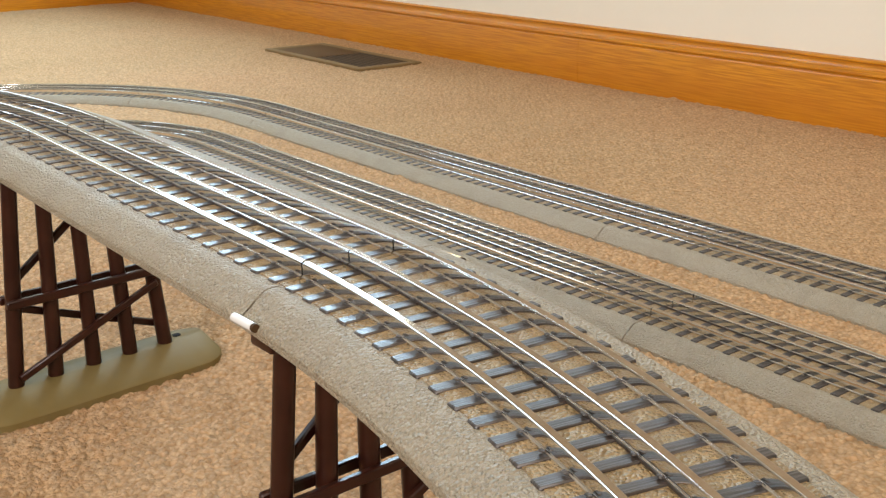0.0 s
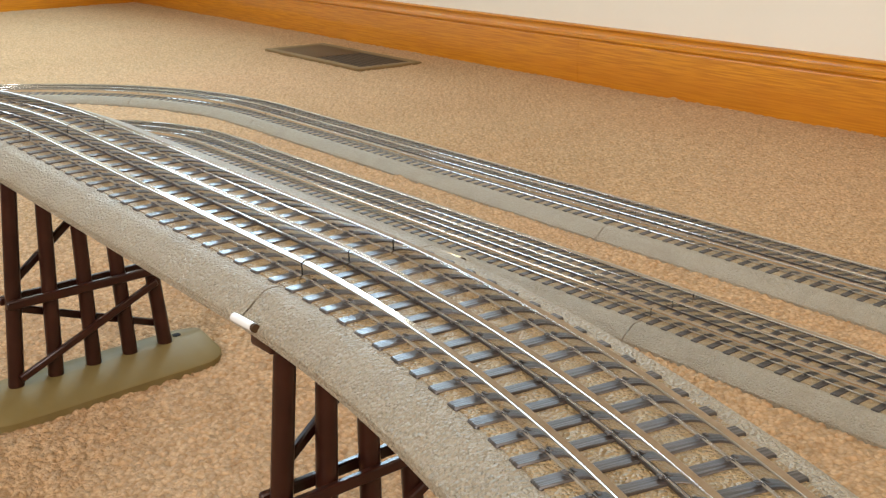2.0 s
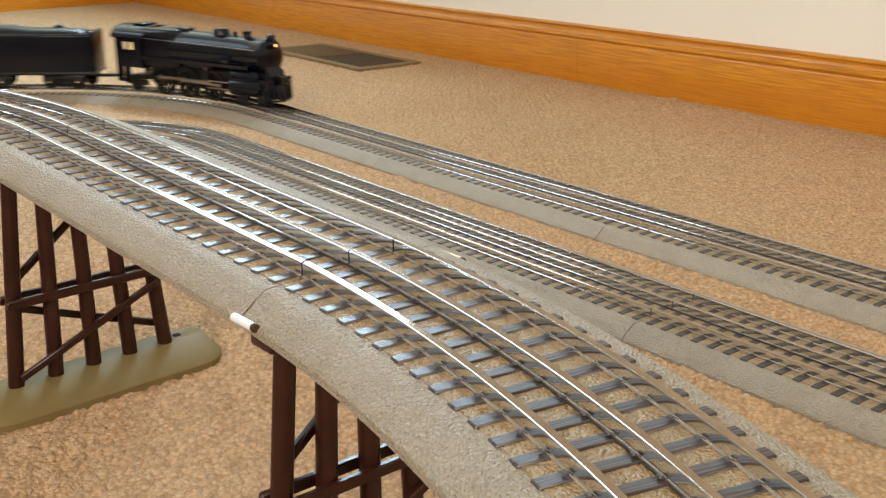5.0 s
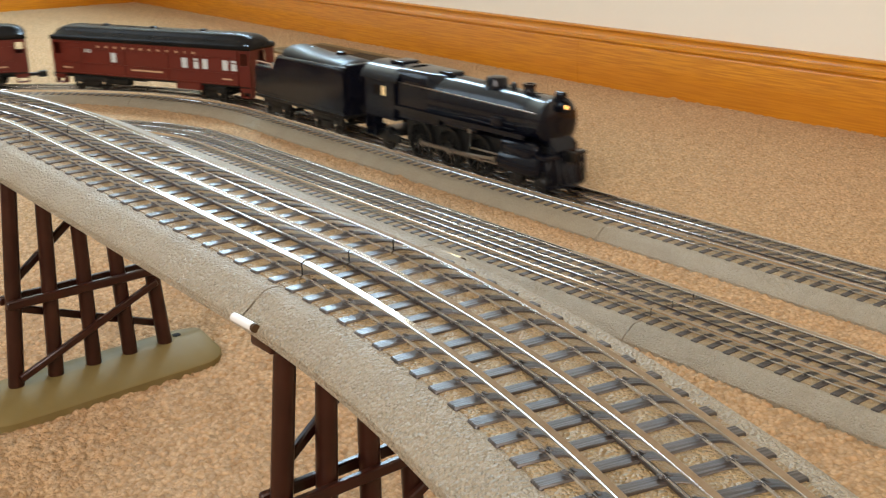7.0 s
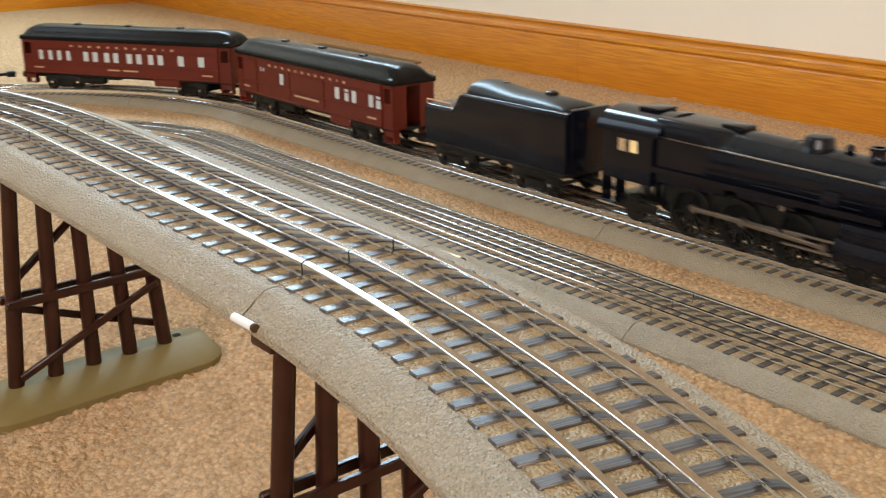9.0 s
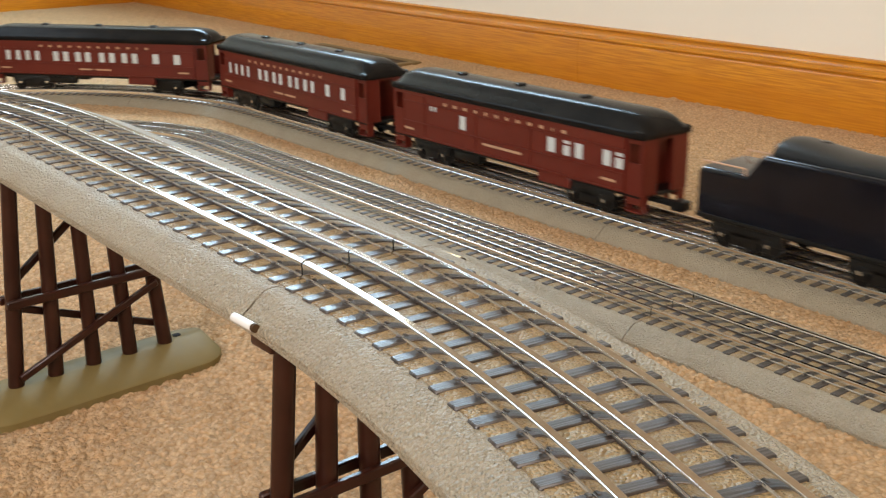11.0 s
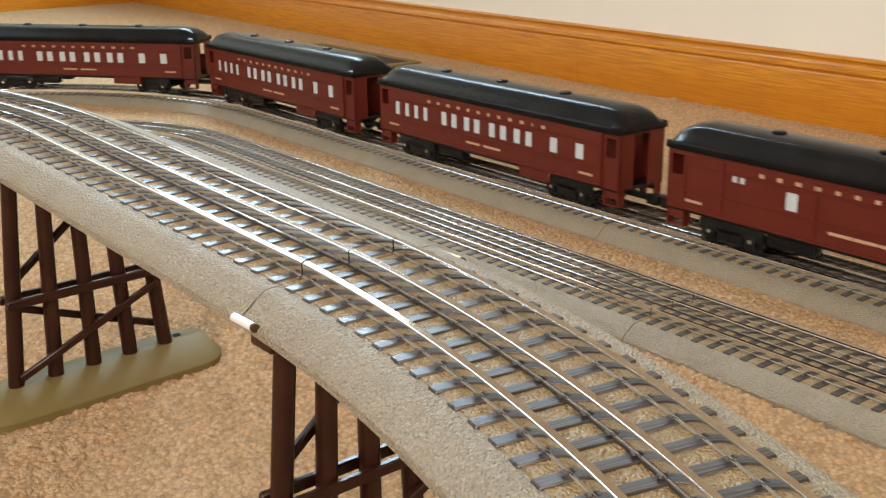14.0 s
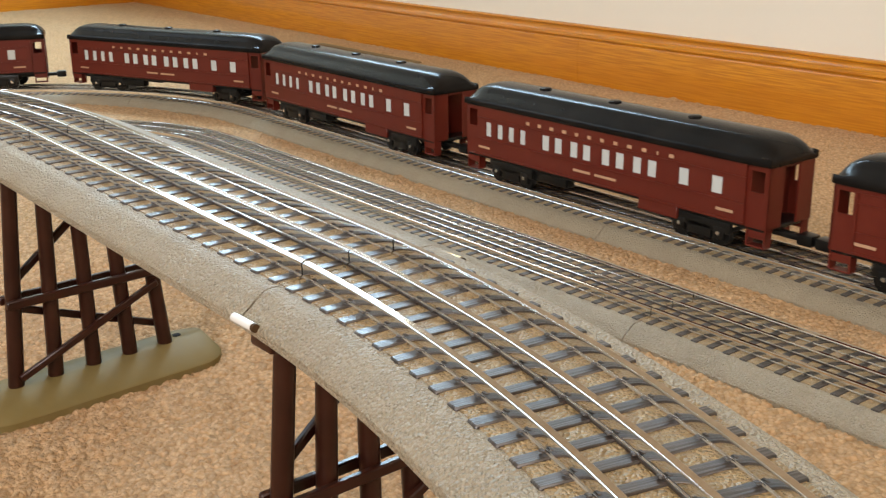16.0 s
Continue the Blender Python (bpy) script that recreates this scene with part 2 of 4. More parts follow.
def box(bm, x0, x1, y0, y1, z0, z1, bevel=0.0, seg=2, m=None):
    g = bmesh.ops.create_cube(bm, size=1)
    vs = g["verts"]
    for v in vs:
        v.co = Vector(((x0 + x1) / 2 + v.co.x * (x1 - x0), (y0 + y1) / 2 + v.co.y * (y1 - y0), (z0 + z1) / 2 + v.co.z * (z1 - z0)))
    if bevel:
        es = list({e for v in vs for e in v.link_edges})
        r = bmesh.ops.bevel(bm, geom=es, offset=bevel, segments=seg, affect="EDGES", profile=0.5)
        vs = list({v for f in r["faces"] for v in f.verts} | {v for v in vs if v.is_valid})
    if m is not None:
        bmesh.ops.transform(bm, matrix=m, verts=vs)
    return vs


def rod(bm, a, b, r, seg=10, r2=None, caps=True):
    a, b = Vector(a), Vector(b)
    d = b - a
    m = Matrix.Translation((a + b) / 2) @ d.to_track_quat("Z", "Y").to_matrix().to_4x4()
    return bmesh.ops.create_cone(bm, cap_ends=caps, segments=seg, radius1=r, radius2=r if r2 is None else r2, depth=d.length, matrix=m)["verts"]


def beam(bm, a, b, w, h, bevel=0.0006):
    """A square bar from a to b, its width w across the horizontal."""
    a, b = Vector(a), Vector(b)
    d = b - a
    m = Matrix.Translation((a + b) / 2) @ d.to_track_quat("X", "Z").to_matrix().to_4x4()
    return box(bm, -d.length / 2, d.length / 2, -w / 2, w / 2, -h / 2, h / 2, bevel, 1, m)


def loft(bm, sections, close=True, caps=True):
    """Skin rings of points (lists of equal length)."""
    rings = [[bm.verts.new(p) for p in sec] for sec in sections]
    k = len(rings[0])
    for r0, r1 in zip(rings, rings[1:]):
        for i in range(k if close else k - 1):
            bm.faces.new((r0[i], r0[(i + 1) % k], r1[(i + 1) % k], r1[i]))
    if caps and close:
        bm.faces.new(rings[0][::-1])
        bm.faces.new(rings[-1])
    return rings


def lathe_x(bm, rows, seg=28, cy=0.0, cz=0.0):
    """A body turned round the x axis: rows of (x, radius)."""
    loft(bm, [[(x, cy + r * math.cos(2 * math.pi * i / seg), cz + r * math.sin(2 * math.pi * i / seg)) for i in range(seg)] for x, r in rows])


def lathe_z(bm, rows, seg=20, cx=0.0, cy=0.0):
    loft(bm, [[(cx + r * math.cos(2 * math.pi * i / seg), cy + r * math.sin(2 * math.pi * i / seg), z) for i in range(seg)] for z, r in rows])


# ---------------------------------------------------------------- the room


def stretch_lines(lo, hi, bands, coarse):
    """Grid lines from lo to hi: bands are (from, to, step), coarse elsewhere."""
    out, x = [], lo
    while x < hi:
        out.append(x)
        step = coarse
        for a, b, st in bands:
            if a <= x < b:
                step = min(step, st)
            elif x < a:
                step = min(step, max(st, a - x))
        x += step
    out.append(hi)
    return np.array(out)


def value_noise(x, y, scale, seed):
    """Smooth random heights in 0..1 on a lattice of that many cells a metre."""
    rng = np.random.RandomState(seed)
    table = rng.rand(512, 512)
    px, py = x * scale + 1000.0, y * scale + 1000.0
    ix, iy = np.floor(px).astype(int), np.floor(py).astype(int)
    fx, fy = px - ix, py - iy
    fx, fy = fx * fx * (3 - 2 * fx), fy * fy * (3 - 2 * fy)
    g = lambda a, b: table[a % 512, b % 512]
    return (g(ix, iy) * (1 - fx) + g(ix + 1, iy) * fx) * (1 - fy) + (g(ix, iy + 1) * (1 - fx) + g(ix + 1, iy + 1) * fx) * fy


def tufts(x, y, cell, seed):
    """Rounded pile tufts of uneven height, one to a jittered cell."""
    rng = np.random.RandomState(seed)
    jx, jy, top = rng.rand(256, 256), rng.rand(256, 256), rng.rand(256, 256)
    px, py = x / cell + 2000.0, y / cell + 2000.0
    ix, iy = np.floor(px).astype(int), np.floor(py).astype(int)
    best = np.full(x.shape, -9.0)
    for dx in (-1, 0, 1):
        for dy in (-1, 0, 1):
            a, b = (ix + dx) % 256, (iy + dy) % 256
            d2 = (px - ix - dx - jx[a, b]) ** 2 + (py - iy - dy - jy[a, b]) ** 2
            best = np.maximum(best, 0.55 * top[a, b] - 1.1 * d2)
    return 0.0030 * np.maximum(best, -0.9)


def build_floor():
    xs = stretch_lines(-4.2, 4.2, ((-0.30, 0.14, 0.0013), (-0.62, 0.55, 0.0032), (-1.15, 0.75, 0.0056)), 0.25)
    ys = stretch_lines(-4.2, 4.2, ((0.40, 0.66, 0.0013), (0.40, 1.05, 0.0032), (0.36, 2.7, 0.0065)), 0.25)
    X, Y = np.meshgrid(xs, ys, indexing="ij")
    Z = 0.8 * tufts(X, Y, 0.0027, 11) + 0.0008 * (value_noise(X, Y, 520, 1) - 0.5) + 0.0010 * (value_noise(X, Y, 25, 3) - 0.5) - 0.0012
    # the vacuum cleaner left a faint ridge in the pile
    ax, ay, bx, by = 0.055, 0.985, 0.235, 1.195
    d = ((X - ax) * (by - ay) - (Y - ay) * (bx - ax)) / math.hypot(bx - ax, by - ay)
    Z = Z + 0.0022 * np.exp(-(d / 0.010) ** 2)
    Xj, Yj = X, Y
    nx, ny = X.shape
    co = np.stack([Xj, Yj, Z], -1).reshape(-1, 3).astype(np.float32)
    i = np.arange(nx - 1)[:, None] * ny + np.arange(ny - 1)[None, :]
    quads = np.stack([i, i + ny, i + ny + 1, i + 1], -1).reshape(-1).astype(np.int32)
    me = bpy.data.meshes.new("floor")
    me.vertices.add(len(co))
    me.vertices.foreach_set("co", co.ravel())
    me.loops.add(len(quads))
    me.loops.foreach_set("vertex_index", quads)
    nf = len(quads) // 4
    me.polygons.add(nf)
    me.polygons.foreach_set("loop_start", np.arange(0, nf * 4, 4, dtype=np.int32))
    me.polygons.foreach_set("use_smooth", np.ones(nf, dtype=bool))
    me.update(calc_edges=True)
    me.validate()
    me.materials.append(M_CARPET)
    tagged(new("floor", me), "beige cut-pile carpet with uneven tufts", "carpet", kind="structure")


def wall_frame(u, v, turn=0.0):
    """Local x along the baseboard wall, y across it, at the floor point (u, v)."""
    p = wall_point(u, v, 0)
    return Matrix.Translation(p) @ Matrix.Rotation(WANG + turn, 4, "Z")


def wall_mesh(length, height, thick, holes=()):
    """A wall slab along x, its face at y = 0 and its thickness behind; holes (x0, x1, z0, z1) go through."""
    bm = bmesh.new()
    at = 0.0
    for x0, x1, z0, z1 in holes:
        box(bm, at, x0, 0, thick, -0.02, height)
        box(bm, x0, x1, 0, thick, -0.02, z0)
        box(bm, x0, x1, 0, thick, z1, height)
        at = x1
    box(bm, at, length, 0, thick, -0.02, height)
    return bm


def build_window(name, m, w, h, thick):
    win = empty(name, m, label="white framed window with clear panes", category="window", kind="structure")
    f = 0.045
    for nm, b in (("window_frame", (0, w, 0, f)), ("window_frame", (0, w, h - f, h)), ("window_frame", (0, f, f, h - f)), ("window_frame", (w - f, w, f, h - f)),
                  ("mullion", (w / 2 - 0.02, w / 2 + 0.02, f, h - f))):
        bm = bmesh.new()
        box(bm, b[0], b[1], 0.05, 0.09, b[2], b[3], 0.004)
        part(nm, bm, M_TRIM, win)
    bm = bmesh.new()
    box(bm, -0.03, w + 0.03, -0.03, 0.05, -0.025, -0.001, 0.004)
    part("window_sill", bm, M_TRIM, win)
    for a, b in ((f, w / 2 - 0.02), (w / 2 + 0.02, w - f)):
        bm = bmesh.new()
        box(bm, a, b, 0.068, 0.072, f, h - f)
        part("pane", bm, M_GLASS, win).visible_shadow = False


def baseboard_profile():
    # depth in front of the wall (negative y), height
    return ((0.0, -0.002), (-0.0125, -0.002), (-0.0125, 0.0495), (-0.0118, 0.0507), (-0.0095, 0.0509), (-0.0092, 0.0519), (-0.0105, 0.0526), (-0.0112, 0.0540), (-0.0108, 0.0556),
            (-0.0090, 0.0568), (-0.0070, 0.0580), (-0.0056, 0.0602), (-0.0050, 0.0632), (-0.0050, 0.0644), (-0.0066, 0.0650), (-0.0072, 0.0662), (-0.0068, 0.0676), (-0.0050, 0.0686), (0.0, 0.0686))


def baseboard(name, m, x0, x1, label):
    bm = bmesh.new()
    prof = baseboard_profile()
    loft(bm, [[(x, y, z) for y, z in prof] for x in (x0, x1)])
    me = mesh_of(bm, name, M_WOOD)
    ob = new(name, me)
    ob.matrix_basis = m
    return tagged(ob, label, "baseboard", kind="structure")


def build_room():
    wallspan = U_EAST - U_WEST
    north = wall_frame(U_WEST, WALL + 0.0125)
    ob = new("wall_north", mesh_of(wall_mesh(wallspan, CEIL, 0.14, [(w[0] - U_WEST, w[1] - U_WEST, w[2], w[3]) for w in WIN_N]), "wall_north", M_WALL, False))
    ob.matrix_basis = north
    tagged(ob, "plain cream painted wall above an oak baseboard", "wall", kind="structure")
    for k, w in enumerate(WIN_N):
        build_window("window_%d" % (k + 1), north @ pose(w[0] - U_WEST, 0, w[2]), w[1] - w[0], w[3] - w[2], 0.14)
    # two boards meet at a butt joint
    seam = -0.99 - U_WEST
    baseboard("baseboard_1", north, 0.0, seam - 0.0003, "golden varnished oak baseboard with moulded top edge")
    baseboard("baseboard_2", north, seam + 0.0003, wallspan, "golden varnished oak baseboard with moulded top edge")
    west = west_frame()
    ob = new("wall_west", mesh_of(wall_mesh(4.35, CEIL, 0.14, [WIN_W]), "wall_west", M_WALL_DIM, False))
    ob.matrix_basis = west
    tagged(ob, "plain wall out of view, darkened to cut fill light", "wall", kind="structure")
    build_window("window_3", west @ pose(WIN_W[0], 0, WIN_W[2]), WIN_W[1] - WIN_W[0], WIN_W[3] - WIN_W[2], 0.14)
    baseboard("baseboard_3", west, 0, 4.2, "golden varnished oak baseboard in shade")
    south = wall_frame(U_EAST + 0.2, V_SOUTH, math.pi)
    span = U_EAST + 0.2 - U_WEST + 1.2
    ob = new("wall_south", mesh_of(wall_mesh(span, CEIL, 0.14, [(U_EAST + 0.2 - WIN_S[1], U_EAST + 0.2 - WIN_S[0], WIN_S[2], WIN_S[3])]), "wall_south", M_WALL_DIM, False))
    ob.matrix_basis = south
    tagged(ob, "plain wall out of view, darkened to cut fill light", "wall", kind="structure")
    build_window("window_2", south @ pose(U_EAST + 0.2 - WIN_S[1], 0, WIN_S[2]), WIN_S[1] - WIN_S[0], WIN_S[3] - WIN_S[2], 0.14)
    east = wall_frame(U_EAST, WALL + 0.15, -math.pi / 2)
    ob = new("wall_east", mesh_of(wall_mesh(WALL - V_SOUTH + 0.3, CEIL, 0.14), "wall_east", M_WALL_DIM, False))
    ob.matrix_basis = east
    tagged(ob, "plain wall out of view, darkened to cut fill light", "wall", kind="structure")
    bm = bmesh.new()
    box(bm, -4.2, 4.2, -4.2, 4.2, CEIL, CEIL + 0.1)
    tagged(new("ceiling", mesh_of(bm, "ceiling", M_CEIL, False)), "plain ceiling out of view, dimmed for brown reflections", "ceiling", kind="structure")


def build_register():
    """The floor register lies in the carpet along the wall."""
    m = Matrix.Translation((-0.1475, 1.598, 0.0)) @ Matrix.Rotation(WANG, 4, "Z")
    reg = empty("floor_register", m, label="brown metal floor register with louvre slats in the carpet", category="floor vent")
    L, W = 0.268, 0.104
    bm = bmesh.new()
    box(bm, -L / 2, L / 2, -W / 2, -W / 2 + 0.012, -0.002, 0.0024, 0.0010)
    box(bm, -L / 2, L / 2, W / 2 - 0.012, W / 2, -0.002, 0.0024, 0.0010)
    box(bm, -L / 2, -L / 2 + 0.014, -W / 2 + 0.012, W / 2 - 0.012, -0.002, 0.0024, 0.0010)
    box(bm, L / 2 - 0.014, L / 2, -W / 2 + 0.012, W / 2 - 0.012, -0.002, 0.0024, 0.0010)
    part("frame", bm, M_REGISTER_RIM, reg, "tan enamelled rim")
    # no opening below the slats: a dark plate gives its shade
    bm = bmesh.new()
    box(bm, -L / 2 + 0.012, L / 2 - 0.012, -W / 2 + 0.01, W / 2 - 0.01, -0.002, 0.0012)
    part("duct", bm, M_DARK, reg, "dark plate painted as the shaded duct opening")
    bm = bmesh.new()
    box(bm, -L / 2 + 0.014, -0.004, -W / 2 + 0.012, W / 2 - 0.012, 0.0012, 0.0020, 0.0003)
    part("damper_plate", bm, M_PLATE, reg, "closed half of the grille")
    bm = bmesh.new()
    box(bm, -0.002, L / 2 - 0.014, -0.0012, 0.0012, -0.0005, 0.0005, 0.0002, 1)
    me = mesh_of(bm, "slat", M_VENT)
    k = 9
    for i in range(k):
        y = -W / 2 + 0.012 + (i + 0.5) * (W - 0.024) / k
        shared("slat", me, reg, pose(0, y, 0.0018, 20, 0, 0))


# ---------------------------------------------------------------- model railway track
ROADBED = ((-HALF, -0.0150), (-HALF, -0.0124), (-0.0388, -0.0110), (-0.0320, -0.0058), (-0.0305, -0.0054))
RAIL_SIDE = ((0.00185, -0.0052), (0.00185, -0.0044), (0.0015, -0.0042), (0.00130, -0.0039), (0.00130, -0.0007), (0.00125, -0.00042), (0.00114, -0.00018), (0.00098, -0.00005), (0.00080, 0.0))
RAIL_PROFILE = tuple((-l, z) for l, z in RAIL_SIDE) + tuple(reversed(RAIL_SIDE))


def frames_along(path, s0, s1, step=0.008):
    k = max(2, int(math.ceil((s1 - s0) / step)) + 1)
    out = []
    for i in range(k):
        p = path(s0 + (s1 - s0) * i / (k - 1))
        x, y, th = p[:3]
        z = p[3] if len(p) > 3 else ZR
        out.append((x, y, z, th))
    return out


def sweep(bm, profile, frs, shift=0.0, close=True):
    secs = []
    for x, y, z, th in frs:
        nx, ny = -math.sin(th), math.cos(th)
        secs.append([(x + nx * (l + shift), y + ny * (l + shift), z + dz) for l, dz in profile])
    loft(bm, secs, close, close)


def tie_mesh():
    bm = bmesh.new()
    w = 0.00215
    # the ends drop a little towards the shoulder
    for v in box(bm, -w, w, -0.0268, 0.0268, -0.0064, -0.0041, 0.0004, 1):
        v.co.z -= max(0.0, abs(v.co.y) - 0.020) * 0.09
    for r in (-RAIL, 0.0, RAIL):
        for sgn in (-1, 1):
            box(bm, -0.0009, 0.0009, r + sgn * 0.0024 - 0.0006, r + sgn * 0.0024 + 0.0006, -0.0042, -0.0037, 0.0002, 1)
    return mesh_of(bm, "tie", M_TIE)


TIE_MESH = None


def track_section(path, s0, s1, label, group, pitch=TIE):
    global TIE_MESH
    if TIE_MESH is None:
        TIE_MESH = tie_mesh()
    gap = 0.00035
    frs = frames_along(path, s0 + gap, s1 - gap)
    sec = empty("track_section", label=label, category="model track", group=group)
    bm = bmesh.new()
    full = ROADBED + tuple((-l, z) for l, z in reversed(ROADBED))
    sweep(bm, full, frs)
    part("roadbed", bm, M_BALLAST_SIDE, sec, "grey-tan moulded ballast shoulder")
    bm = bmesh.new()
    sweep(bm, ((-0.0258, -0.0056), (0.0258, -0.0056), (0.0258, -0.0051), (-0.0258, -0.0051)), frs)
    part("ballast", bm, M_BALLAST_TOP, sec, "golden tan moulded ballast")
    for r in (-RAIL, 0.0, RAIL):
        bm = bmesh.new()
        sweep(bm, RAIL_PROFILE, frs, r)
        ob = part("rail", bm, M_RAIL, sec, "shiny steel rail with a brown reflection coloured into its head")
        ob.data.set_sharp_from_angle(angle=radians(12))
        ob.data.materials.append(M_RAILHEAD)
        ob.data.materials.append(M_RAILFOOT)
        for f in ob.data.polygons:
            if f.normal.z > 0.80:
                f.material_index = 2 if abs(f.normal.z) < 0.91 else 1
    bm = bmesh.new()
    sweep(bm, ((-0.00205, -0.0050), (0.00205, -0.0050), (0.00205, -0.0043), (0.00195, -0.00425), (-0.00195, -0.00425), (-0.00205, -0.0043)), frs)
    part("insulator_strip", bm, M_TIE, sec, "black insulating strip under the middle rail")
    for i in range(int((s1 - s0 - 0.006) / pitch) + 1):
        s = s1 - 0.0042 - i * pitch
        p = path(s)
        z = p[3] if len(p) > 3 else ZR
        shared("tie", TIE_MESH, sec, Matrix.Translation((p[0], p[1], z)) @ Matrix.Rotation(p[2], 4, "Z"))
    return sec


def build_tracks():
    lab = "model track section with steel rails lying on the carpet"
    for s0, s1 in ((-0.493, -0.0), (-0.985, -0.493), (-1.2100, -1.0049 + 0.0199), (-1.4355, -1.21), (-1.69, -1.4355)):
        track_section(far_path, s0, s1, lab, "floor track sections")
    track_section(far_path, 0.0, 0.40, lab, "floor track sections")
    for s0, s1 in ((-0.360, 0.0), (-0.9065, -0.360), (-1.12, -0.9065), (-1.36, -1.12)):
        track_section(mid_path, s0, s1, lab, "floor track sections")
    track_section(mid_path, 0.0, 0.40, lab, "floor track sections")
    lab = "raised model track section resting on brown trestle piers"
    for s0, s1 in ((0.0, 0.22), (0.22, 0.44), (-0.2135, 0.0), (-0.42, -0.2135), (-0.63, -0.42)):
        track_section(high_path, s0, s1, lab, "raised track sections", 0.22 / 23 if s0 >= 0 else TIE)


# ---------------------------------------------------------------- trestle piers


def trestle(s, label, spread=0.0381, dx=0.0008):
    x, y, th, zr = high_path(s)
    top = zr - 0.0150
    m = Matrix.Translation((x, y, 0)) @ Matrix.Rotation(th + math.pi / 2, 4, "Z")
    t = empty("trestle_pier", m, label=label, category="trestle", group="trestle piers under the raised track")
    # local x across the track, local y back along it
    bm = bmesh.new()
    ring = []
    L, W, shift = 0.0455, 0.0185, -0.0065
    for i in range(32):
        a = 2 * math.pi * i / 32
        cx = L if math.cos(a) > 0 else -L
        ring.append((cx + W * math.cos(a), shift + W * math.sin(a)))
    # a broad sloping skirt up to a narrow ridge that carries the posts
    loft(bm, [[(px, py, -0.002) for px, py in ring], [(px, py, 0.0018) for px, py in ring], [(px * 0.992, shift + (py - shift) * 0.96, 0.0026) for px, py in ring],
              [(px * 0.95, 0.0035 + (py - shift) * 0.40, 0.0085) for px, py in ring]])
    part("base", bm, M_BASE, t, "tan oval base plate")
    # a dark disc on the base paints the shade of a hole
    bm = bmesh.new()
    rod(bm, (0.0475, 0.004, 0.0080), (0.0475, 0.004, 0.0087), 0.0022, 12)
    part("screw_hole", bm, M_DARK, t, "dark disc painted as a shaded screw hole")
    fan = lambda u0, z: dx + u0 * (1 - 2.3 * z)
    for u0 in (-spread, -spread / 2, 0.0, spread / 2, spread):
        bm = bmesh.new()
        rod(bm, (fan(u0, 0.0), 0, 0.006), (fan(u0, top), 0, top), 0.0037, 14, 0.0034)
        part("post", bm, M_TRESTLE, t)
    for yy in (-0.0046, 0.0046):
        for z in (0.049,):
            bm = bmesh.new()
            beam(bm, (fan(-spread, z) - 0.005, yy, z), (fan(spread, z) + 0.005, yy, z), 0.0028, 0.0042)
            part("crossbeam", bm, M_TRESTLE, t)
    # long braces below the beams, an inverted V behind the posts above them
    for u0, z0, u1, z1, yy in ((-spread, 0.013, spread, 0.043, -0.0046), (spread, 0.018, -spread, 0.045, 0.0046), (-spread, 0.055, 0.0, 0.081, 0.0046), (spread, 0.055, 0.0, 0.081, 0.0046)):
        bm = bmesh.new()
        beam(bm, (fan(u0, z0), yy, z0), (fan(u1, z1), yy, z1), 0.0026, 0.0036)
        part("brace", bm, M_TRESTLE, t)
    bm = bmesh.new()
    box(bm, -0.0385, 0.0385, -0.0058, 0.0058, top - 0.0045, top - 0.0002, 0.0008)
    part("cap_beam", bm, M_TRESTLE, t)
    return t


def build_trestles():
    lab = "dark brown plastic trestle pier on a tan base plate"
    for s, spread, dx in ((-0.2200, 0.0381, 0.0008), (0.0080, 0.0366, -0.0020), (0.300, 0.0381, 0.0), (-0.50, 0.0381, 0.0)):
        trestle(s, lab, spread, dx)


def clip(s, side, mat, label):
    x, y, th, z = high_path(s)
    n = Vector((-math.sin(th), math.cos(th), 0)) * side
    d = Vector((math.cos(th), math.sin(th), 0))
    bm = bmesh.new()
    c = Vector((0, 0, 0))
    rod(bm, c - d * 0.0058, c + d * 0.0050, 0.0014, 14)
    ob = empty("track_clip", Matrix.Translation(Vector((x, y, z - 0.0120)) + n * (HALF + 0.0006)), label=label, category="clip")
    part("sleeve", bm, mat, ob)
    bm = bmesh.new()
    rod(bm, c + d * 0.0050, c + d * 0.0062, 0.0013, 12)
    part("plug", bm, M_VENT, ob, "dull brown end plug")


build_floor()
build_room()
build_register()
build_tracks()
build_trestles()
clip(0.0035, -1, M_PIN, "white plastic clip on the edge of the roadbed")
clip(-0.001, 1, M_BRASS, "brass clip on the edge of the roadbed")

